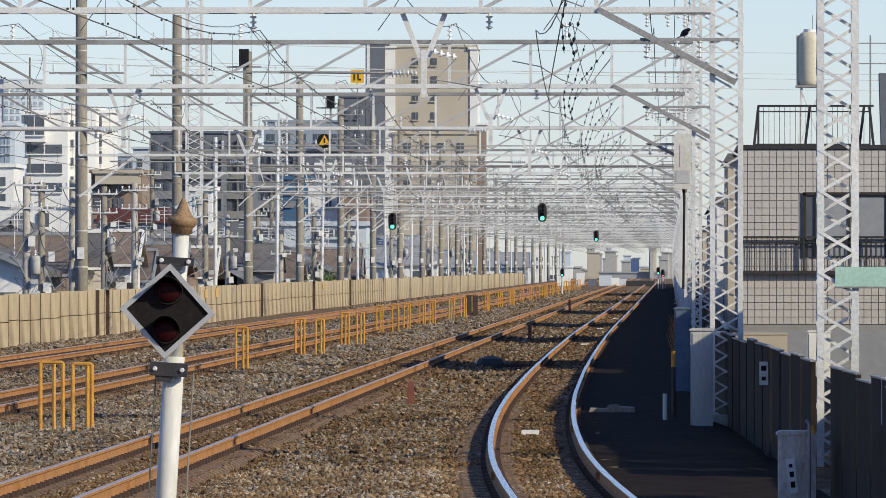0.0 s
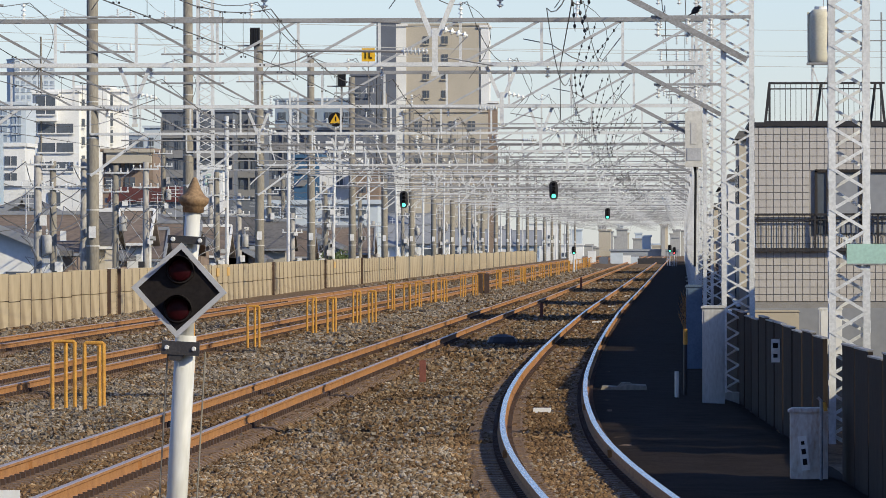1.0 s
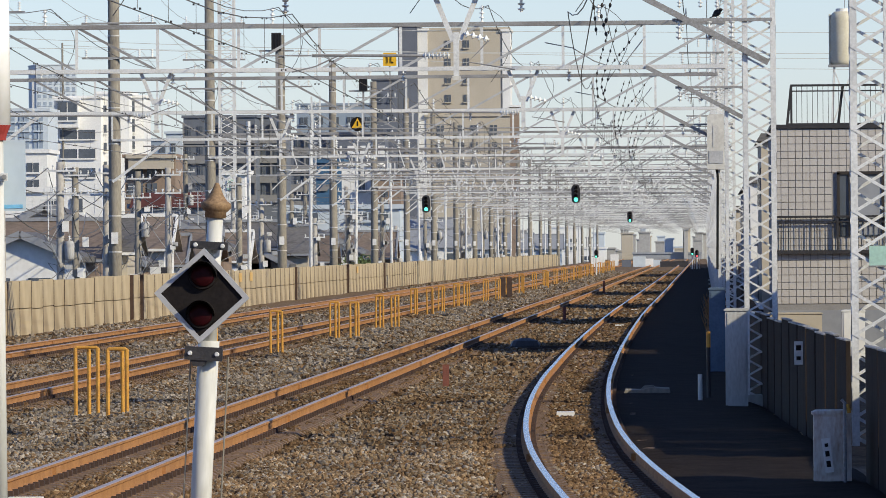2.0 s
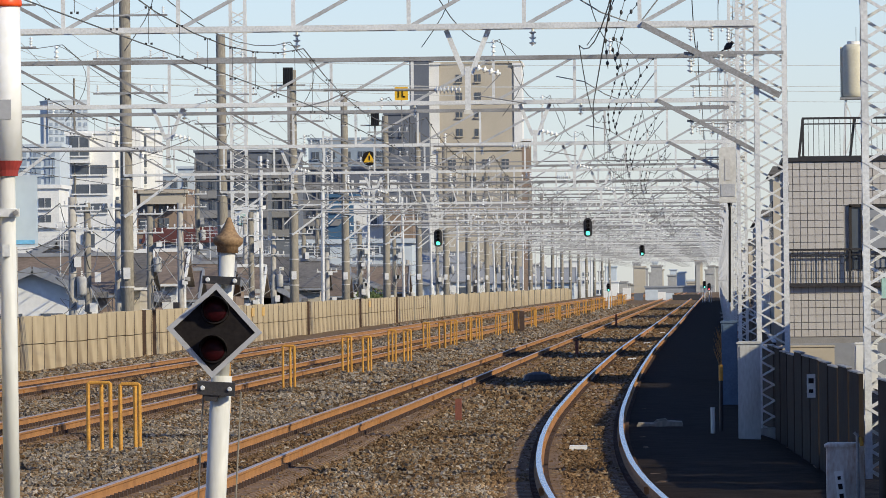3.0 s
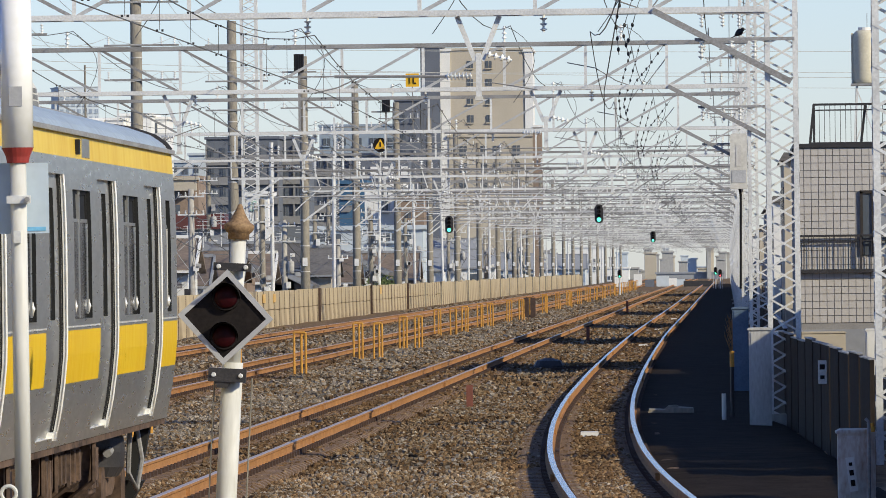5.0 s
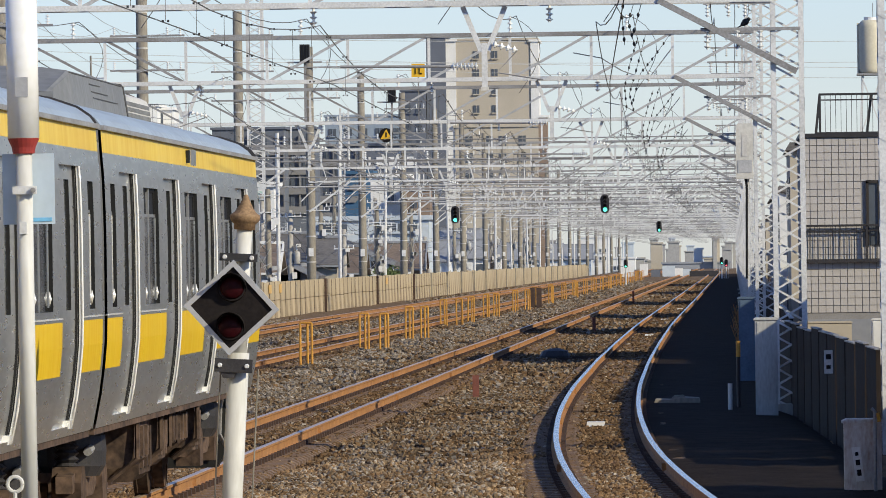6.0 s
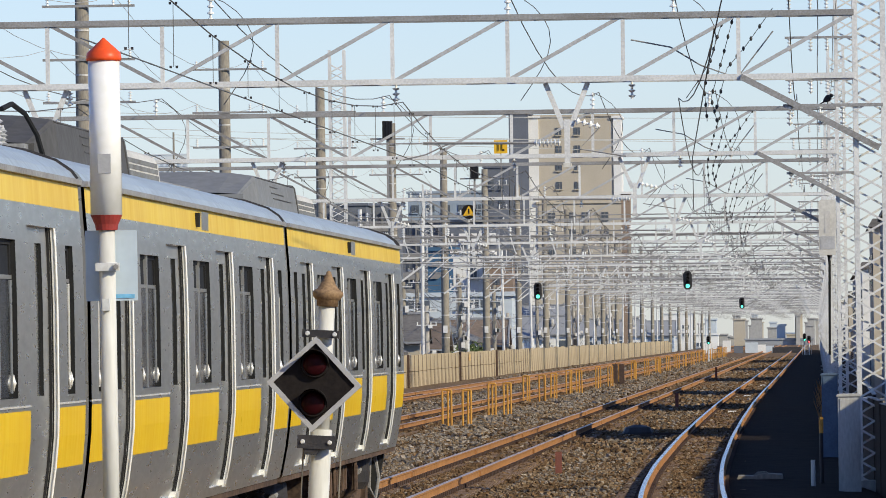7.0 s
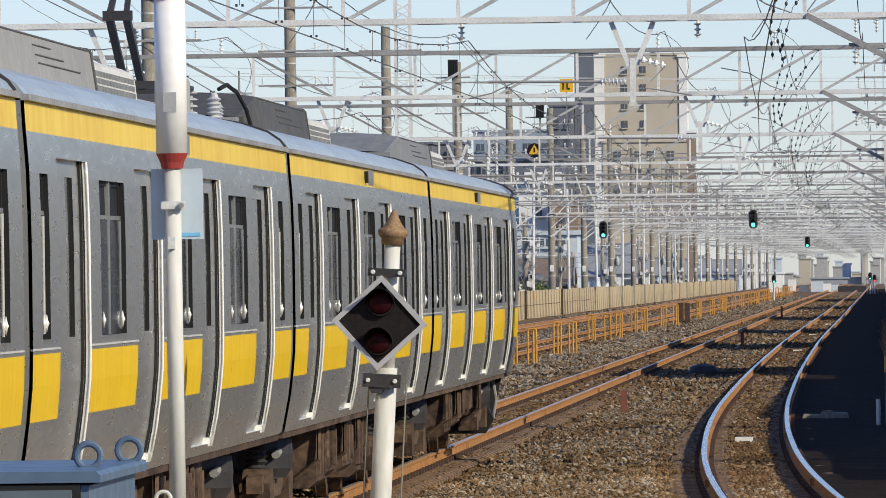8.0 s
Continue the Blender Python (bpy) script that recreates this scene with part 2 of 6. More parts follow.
class Geo:
    """Collects vertices and faces of one mesh."""

    def __init__(self):
        self.v, self.f = [], []

    def quad(self, a, b, c, d):
        i = len(self.v)
        self.v += [tuple(a), tuple(b), tuple(c), tuple(d)]
        self.f.append((i, i + 1, i + 2, i + 3))

    def box(self, x0, x1, y0, y1, z0, z1, bev=0.0):
        i = len(self.v)
        self.v += [(x, y, z) for z in (z0, z1) for x, y in ((x0, y0), (x1, y0), (x1, y1), (x0, y1))]
        self.f += [(i + a, i + b, i + c, i + d) for a, b, c, d in ((3, 2, 1, 0), (4, 5, 6, 7), (0, 1, 5, 4), (1, 2, 6, 5), (2, 3, 7, 6), (3, 0, 4, 7))]
        return self

    def bar(self, p, q, w, h=None):
        """A square bar from p to q."""
        p, q = Vector(p), Vector(q)
        d = (q - p).normalized()
        up = Vector((0, 0, 1)) if abs(d.z) < 0.9 else Vector((0, 1, 0))
        s = d.cross(up).normalized()
        u = s.cross(d)
        s, u = s * w / 2, u * (h or w) / 2
        i = len(self.v)
        for c in (p, q):
            self.v += [tuple(c - s - u), tuple(c + s - u), tuple(c + s + u), tuple(c - s + u)]
        self.f += [(i + a, i + b, i + c, i + e) for a, b, c, e in ((3, 2, 1, 0), (4, 5, 6, 7), (0, 1, 5, 4), (1, 2, 6, 5), (2, 3, 7, 6), (3, 0, 4, 7))]
        return self

    def lathe(self, p, q, rings, n=12):
        """Rings of (share of the way from p to q, radius), closed at both ends."""
        p, q = Vector(p), Vector(q)
        d = q - p
        up = Vector((0, 0, 1)) if abs(d.normalized().z) < 0.9 else Vector((0, 1, 0))
        s = d.cross(up).normalized()
        u = s.cross(d).normalized()
        i = len(self.v)
        for t, r in rings:
            for k in range(n):
                a = 2 * math.pi * k / n
                self.v.append(tuple(p + d * t + (s * math.cos(a) + u * math.sin(a)) * r))
        for j in range(len(rings) - 1):
            for k in range(n):
                a, b = i + j * n + k, i + j * n + (k + 1) % n
                self.f.append((a, b, b + n, a + n))
        self.f.append(tuple(i + k for k in reversed(range(n))))
        self.f.append(tuple(i + (len(rings) - 1) * n + k for k in range(n)))
        return self

    def tube(self, p, q, r, n=8, r2=None):
        return self.lathe(p, q, ((0, r), (1, r if r2 is None else r2)), n)

    def line(self, pts, r, n=4):
        """One round or flat bar swept along the points: r, or (half width, half height)."""
        pts = [Vector(p) for p in pts]
        i, last = len(self.v), len(pts) - 1
        ra, rb = r if isinstance(r, tuple) else (r, r)
        axes = (Vector((0, 1, 0)), Vector((0, 0, 1)), Vector((1, 0, 0)))
        segs = [(q - p).normalized() for p, q in zip(pts, pts[1:])]
        up = min(axes, key=lambda a: max(abs(d.dot(a)) for d in segs))
        for k, p in enumerate(pts):
            d = (pts[min(k + 1, last)] - pts[max(k - 1, 0)])
            d = d.normalized() if d.length > 1e-6 else Vector((0, 0, 1))
            s = d.cross(up).normalized()
            u = s.cross(d)
            for q in range(n):
                a = 2 * math.pi * (q + 0.5) / n
                self.v.append(tuple(p + s * math.cos(a) * ra + u * math.sin(a) * rb))
        for j in range(last):
            for q in range(n):
                a, b = i + j * n + q, i + j * n + (q + 1) % n
                self.f.append((a, b, b + n, a + n))
        self.f += [tuple(i + q for q in reversed(range(n))), tuple(i + last * n + q for q in range(n))]
        return self

    def prism(self, poly, axis, a, b):
        """A polygon of 2D points drawn out along an axis from a to b."""
        def at(p, t):
            return {"x": (t, p[0], p[1]), "y": (p[0], t, p[1]), "z": (p[0], p[1], t)}[axis]
        i, n = len(self.v), len(poly)
        self.v += [at(p, a) for p in poly] + [at(p, b) for p in poly]
        self.f += [(i + k, i + (k + 1) % n, i + n + (k + 1) % n, i + n + k) for k in range(n)]
        self.f += [tuple(i + k for k in reversed(range(n))), tuple(i + n + k for k in range(n))]
        return self

    def mesh(self, name, material, smooth=False):
        me = bpy.data.meshes.new(name)
        me.from_pydata(self.v, [], self.f)
        bm = bmesh.new()
        bm.from_mesh(me)
        bmesh.ops.recalc_face_normals(bm, faces=bm.faces)
        bm.to_mesh(me)
        bm.free()
        me.materials.append(material)
        if smooth:
            me.shade_smooth()
        return me


def part(name, geo, material, parent=None, label="", smooth=False):
    ob = new(name, geo.mesh(name, material, smooth))
    ob.parent = parent
    if label:
        tagged(ob, label)
    return ob


def thing(name, m, label, category, group="", kind=""):
    ob = new(name)
    ob.matrix_basis = m
    ob.empty_display_size = 0.2
    return tagged(ob, label, category, group, kind)


def single(name, geo, material, label, category="", group="", kind="", smooth=False):
    return tagged(part(name, geo, material, None, "", smooth), label, category, group, kind)


def insulator(p, q, r=0.07, n=6):
    rings = [(0, r * 0.35)]
    for k in range(n):
        a = (k + 0.25) / n
        rings += [(a, r * 0.35), (a + 0.1 / n, r), (a + 0.3 / n, r * 0.9), (a + 0.5 / n, r * 0.35)]
    return Geo().lathe(p, q, rings + [(1, r * 0.35)], 8)


# ---- ground, viaduct deck, tracks ----
DECK = -0.24
T4_D = (-60, -20, 0, 20, 40, 60, 76, 83.6, 93, 106, 119, 137, 171, 208, 256, 290, 400, 700, 1300)
T4_X = (8.5, 5.3, 3.75, 2.25, 0.95, -0.2, -0.93, -1.22, -1.53, -1.81, -2.02, -2.21, -2.4, -2.52, -2.62, -2.64, -2.6, -2.6, -2.6)


def track_x(k, y):
    """Centre lines of the four tracks, from the outer one inwards."""
    if k < 3:
        return (-15.75, -11.15, -6.2)[k]
    return float(np.mean([np.interp(y + o, T4_D, T4_X) for o in (-6, -3, 0, 3, 6)]))


g = Geo()
g.box(-2500, 2500, -400, 4500, -6.2, -6.0)
single("ground", g, DIRT, "flat grey town ground below the railway", "ground", kind="structure")

# deck: one fine sheet of uneven ballast over a concrete body
g = Geo()
g.box(-20.3, 3.6, -90, 1600, -6.0, -0.75)
single("viaduct_body", g, CONCRETE, "plain concrete body of the raised railway", "viaduct", kind="structure")


g = Geo()
g.box(3.4, 12, -90, 57, -6.0, -0.26)
single("side_deck", g, BALLAST, "ballasted strip where the inner track swings round the platform", "ballast", kind="structure")


def deck_z(x, y):
    return DECK + 0.06 * noise.noise((x * 0.9, y * 0.13, 0)) + 0.05 * noise.noise((x * 2.3, y * 0.7, 3)) \
        + 0.10 * math.exp(-((x + 3.1) / 0.7) ** 2 - ((y - 84) / 8) ** 2) - 0.07 * math.exp(-((x + 3.75) / 0.25) ** 2 - ((y - 94) / 3) ** 2)


g = Geo()
xs = np.arange(-20.0, 3.41, 0.3)
ys = np.concatenate([np.arange(-90, 60, 6.0), np.arange(60, 140, 0.5), np.arange(140, 300, 1.5), np.arange(300, 1601, 10)])
for y in ys:
    for x in xs:
        g.v.append((float(x), float(y), deck_z(x, y)))
nx = len(xs)
for j in range(len(ys) - 1):
    for i in range(nx - 1):
        a = j * nx + i
        g.f.append((a, a + 1, a + nx + 1, a + nx))
single("ballast_bed", g, BALLAST, "brown-grey ballast bed of crushed stone, uneven", "ballast", kind="structure", smooth=True)

RAIL = ((-0.068, -0.153), (0.068, -0.153), (0.068, -0.138), (0.012, -0.115), (0.012, -0.045), (0.034, -0.032), (0.034, -0.006), (0.026, 0.0),
        (-0.026, 0.0), (-0.034, -0.006), (-0.034, -0.032), (-0.012, -0.045), (-0.012, -0.115), (-0.068, -0.138))


def rail(k, side):
    ys = [-70, -20, 20, 50] + list(range(60, 300, 4 if k == 3 else 20)) + list(range(300, 1501, 50))
    g, n = Geo(), len(RAIL)
    for y in ys:
        x = track_x(k, y) + side * 0.567
        g.v += [(x + p, y, q) for p, q in RAIL]
    for j in range(len(ys) - 1):
        for i in range(n):
            a, b = j * n + i, j * n + (i + 1) % n
            g.f.append((a, b, b + n, a + n))
    ob = single("rail", g, RAIL_RUST, "rust-brown steel rail with a worn bright running surface", "rail", "rails", "structure")
    ob.data.materials.append(RAIL_TOP if k == 3 else RAIL_DULL)
    for f in ob.data.polygons:
        if f.normal.z > 0.9 and f.center.z > -0.003 or (f.center.z > -0.008 and abs(f.normal.z) > 0.3):
            f.material_index = 1


for k in range(4):
    for s in (-1, 1):
        rail(k, s)

# sleepers: the near ones singly, the rest joined
SL = Geo().prism(((-1.0, DECK - 0.1), (1.0, DECK - 0.1), (1.0, -0.2), (0.93, -0.165), (0.35, -0.165), (0.25, -0.19), (-0.25, -0.19), (-0.35, -0.165), (-0.93, -0.165), (-1.0, -0.2)), "y", -0.11, 0.11)
SL_MESH = SL.mesh("sleeper", SLEEPER)
far_sl, clips, joints = Geo(), Geo(), Geo()
for k in range(4):
    y = 40.0
    lo = (120, 100, 60, 66)[k]
    y = lo
    while y < 620:
        x = track_x(k, y)
        if k > 1 and 70 < y < 150 or k == 1 and 120 < y < 165:
            ob = new("sleeper", SL_MESH)
            ob.matrix_basis = pose(x, y, 0, 0, 0, random.uniform(-0.5, 0.5))
            tagged(ob, "brown dust-covered concrete sleeper half sunk in ballast", "sleeper", "sleepers", "structure")
        else:
            far_sl.box(x - 1, x + 1, y - 0.11, y + 0.11, DECK - 0.05, -0.17)
        if y < 330:
            for s in (-1, 1):
                for o in (-0.09, 0.09):
                    cx = x + s * 0.567 + o
                    clips.box(cx - 0.028, cx + 0.028, y - 0.06, y + 0.06, -0.17, -0.105)
        y += 0.6
    for yy in range(75, 420, 25):
        for s in (-1, 1):
            x = track_x(k, yy + 4 * k) + s * 0.567
            joints.box(x - 0.05, x + 0.05, yy + 4 * k - 0.28, yy + 4 * k + 0.28, -0.125, -0.04)
single("sleeper", far_sl, SLEEPER, "brown dusted sleepers along the far tracks", "sleepers", kind="stuff")
single("rail_clip", clips, CLIP, "dark rusty rail clips on every sleeper", "clips", kind="stuff")
single("fishplate", joints, RAIL_RUST, "rusty fishplates at the rail joints", "fishplates", kind="stuff")

# crushed stones
rng = np.random.default_rng(4)
ph = (1 + 5 ** 0.5) / 2
ICO_V = np.array([(-1, ph, 0), (1, ph, 0), (-1, -ph, 0), (1, -ph, 0), (0, -1, ph), (0, 1, ph), (0, -1, -ph), (0, 1, -ph), (ph, 0, -1), (ph, 0, 1), (-ph, 0, -1), (-ph, 0, 1)]) / 1.9
ICO_F = np.array([(0, 11, 5), (0, 5, 1), (0, 1, 7), (0, 7, 10), (0, 10, 11), (1, 5, 9), (5, 11, 4), (11, 10, 2), (10, 7, 6), (7, 1, 8), (3, 9, 4), (3, 4, 2), (3, 2, 6), (3, 6, 8), (3, 8, 9), (4, 9, 5), (2, 4, 11), (6, 2, 10), (8, 6, 7), (9, 8, 1)])


BOX_V = np.array([(x, y, z) for z in (-0.62, 0.62) for x, y in ((-0.8, -0.62), (0.8, -0.62), (0.8, 0.62), (-0.8, 0.62))])
BOX_F = np.array([(3, 2, 1, 0), (4, 5, 6, 7), (0, 1, 5, 4), (1, 2, 6, 5), (2, 3, 7, 6), (3, 0, 4, 7)])


def stones(label, zones, base_v, base_f, jitter):
    """Loose stones strewn over stretches of the bed, none on the rails; rust-dusted along the tracks, greyer between them."""
    vs, fs, ms, c, nv = [], [], [], 0, len(base_v)
    grid = np.arange(40, 810, 0.5)
    t4 = np.array([track_x(3, y) for y in grid])
    for x0, x1, y0, y1, n, size in zones:
        xs, ys = rng.uniform(x0, x1, n), rng.uniform(y0, y1, n)
        cx = np.interp(ys, grid, t4)
        off = np.min([np.abs(xs - tx) for tx in (track_x(0, 0), track_x(1, 0), track_x(2, 0), cx)], axis=0)
        for x, y, o, tx in zip(xs, ys, off, cx):
            if abs(o - 0.567) < 0.12 or x > tx + 0.66:
                continue
            r = size * rng.uniform(0.5, 1.4)
            z = (max(deck_z(x, y), -0.205) if o < 0.95 else deck_z(x, y)) + r * 0.25
            m = base_v * (1 + jitter * rng.uniform(-1, 1, (nv, 3))) * rng.uniform(0.75, 1.2, 3) * r
            a, b = rng.uniform(0, 6.28), rng.uniform(-0.9, 0.9)
            ca, sa, cb, sb = math.cos(a), math.sin(a), math.cos(b), math.sin(b)
            rot = np.array(((ca, -sa, 0), (sa, ca, 0), (0, 0, 1))) @ np.array(((cb, 0, sb), (0, 1, 0), (-sb, 0, cb)))
            vs.append(m @ rot.T + (x, y, z))
            fs.append(base_f + c)
            u = rng.uniform() + 0.35 * noise.noise((x * 0.8, y * 0.12, 7))
            rusty, grey = (0.72, 0.93) if o < 1.15 else ((0.14, 0.45) if x < -7.6 else (0.36, 0.8))
            ms += [0 if u < rusty else (1 if u < grey else 2)] * len(base_f)
            c += nv
    me = bpy.data.meshes.new("ballast_stones")
    me.from_pydata(np.concatenate(vs).tolist(), [], np.concatenate(fs).tolist())
    for m in (STONE, STONE_TAN, STONE_GREY):
        me.materials.append(m)
    me.polygons.foreach_set("material_index", ms)
    tagged(new("ballast_stones", me), label, "stones", kind="stuff")


stones("loose angular brown and grey ballast stones beside the near tracks", [(-9.4, 0.0, 66, 96, 50000, 0.027)], ICO_V, ICO_F, 0.28)
stones("smaller-looking far ballast stones between the tracks", [(-10.5, -0.6, 96, 150, 52000, 0.031), (-15.0, -8.5, 100, 200, 26000, 0.036), (-19.4, -8.5, 200, 330, 22000, 0.06), (-10.4, -1, 150, 260, 24000, 0.045), (-15, -0.6, 260, 460, 24000, 0.06), (-19, -0.8, 460, 800, 14000, 0.075)], BOX_V, BOX_F, 0.3)

# dark strip between the inner track and the fence, its shade put into the colour
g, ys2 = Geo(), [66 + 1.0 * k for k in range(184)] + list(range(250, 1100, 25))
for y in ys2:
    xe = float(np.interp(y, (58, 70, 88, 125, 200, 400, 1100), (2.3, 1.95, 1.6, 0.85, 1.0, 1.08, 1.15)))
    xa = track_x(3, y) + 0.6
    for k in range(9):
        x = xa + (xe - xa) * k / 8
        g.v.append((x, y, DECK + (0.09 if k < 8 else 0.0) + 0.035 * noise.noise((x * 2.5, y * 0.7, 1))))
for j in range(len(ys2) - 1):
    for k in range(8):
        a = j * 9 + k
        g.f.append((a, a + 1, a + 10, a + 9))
single("cess_shade_strip", g, SHADE_GROUND, "ground strip between track and fence, coloured dark for its shade", "path", kind="structure", smooth=True)

# parapet: panels with seams and posts
WALL_X = -19.95
g = Geo()
g.box(WALL_X - 0.3, WALL_X - 0.12, 150, 1100, -0.6, 1.15)
single("wall_west", g, WALL_CONC, "weathered cream concrete parapet beside the tracks", "wall", kind="structure")
wall_ob = bpy.data.objects["wall_west"]
PANEL = Geo().box(-0.12, 0, -2.03, 2.03, -0.5, 0.52).prism(((-2.03, 0.545), (2.03, 0.545), (2.03, 1.33), (2.0, 1.35), (-2.0, 1.35), (-2.03, 1.33)), "x", -0.12, 0.0).mesh("wall_panel", WALL_CONC)
PANEL2 = Geo().prism(((-1.94, -0.5), (1.94, -0.5), (1.94, 1.3), (1.9, 1.34), (-1.9, 1.34), (-1.94, 1.3)), "x", -0.12, 0.0).mesh("wall_panel", WALL_CONC)
y, seams = 190.0, Geo()
while y < 560:
    ob = new("wall_panel", PANEL)
    ob.parent, ob.matrix_basis = wall_ob, pose(WALL_X + random.uniform(-0.006, 0.006), y, random.uniform(-0.03, 0.02))
    seams.box(WALL_X - 0.02, WALL_X + 0.013, y + 2.02, y + 2.08, -0.5, 1.33)
    y += 4.1
while y < 1080:
    ob = new("wall_panel", PANEL2)
    ob.parent, ob.matrix_basis = wall_ob, pose(WALL_X + random.uniform(-0.006, 0.006), y, random.uniform(-0.07, 0.05), random.uniform(-0.4, 0.4))
    y += 3.95
tagged(part("joint_strip", seams, CLIP, wall_ob, "dark joints between the panels"), kind="stuff")
for yy in [278, 283, 390, 447, 498] + list(range(527, 1080, 29)):
    part("wall_post", Geo().box(WALL_X - 0.05, WALL_X + (0.12 if yy < 520 else 0.1), yy - 0.12, yy + 0.12, -0.5, 1.37), CLIP if yy < 520 else POLE_CONC, wall_ob)
for yy in (343, 351, 459):
    part("notice_plate", Geo().box(WALL_X + 0.02, WALL_X + 0.04, yy, yy + 1.9, 0.85, 1.22), ORANGE, wall_ob, "small faded orange notice plate")

# ---- train ----
CAR, PITCH = 19.55, 20.0
PROF = ((1.37, 0.95), (1.385, 1.02), (1.425, 1.22), (1.45, 1.40), (1.47, 1.60), (1.475, 1.78), (1.475, 1.86), (1.475, 2.40), (1.472, 2.58), (1.466, 2.80), (1.46, 2.90), (1.45, 3.03), (1.44, 3.20))
DOORS = (2.55, 7.37, 12.19, 17.01)


def side_cells():
    """Stretches along a car side: (from, to, kind, index), from the front end backwards."""
    cells, y, i = [], 0.0, 0
    wi = 0
    for d in DOORS:
        a, b = d - 0.65, d + 1.05
        gap = a - y
        w = 0.5 if gap < 2.6 else 1.6
        m = (y + a) / 2
        cells += [(y, m - w / 2, "wall", 0), (m - w / 2, m + w / 2, "window", wi), (m + w / 2, a, "wall", 0)]
        wi += 1
        cells += [(a, a + 0.42, "door", i), (a + 0.42, a + 0.85, "pane", i), (a + 0.85, b, "door", i)]
        i += 1
        y = b
    m = (y + CAR) / 2
    cells += [(y, m - 0.22, "wall", 0), (m - 0.22, m + 0.22, "window", wi), (m + 0.22, CAR, "wall", 0)]
    return cells


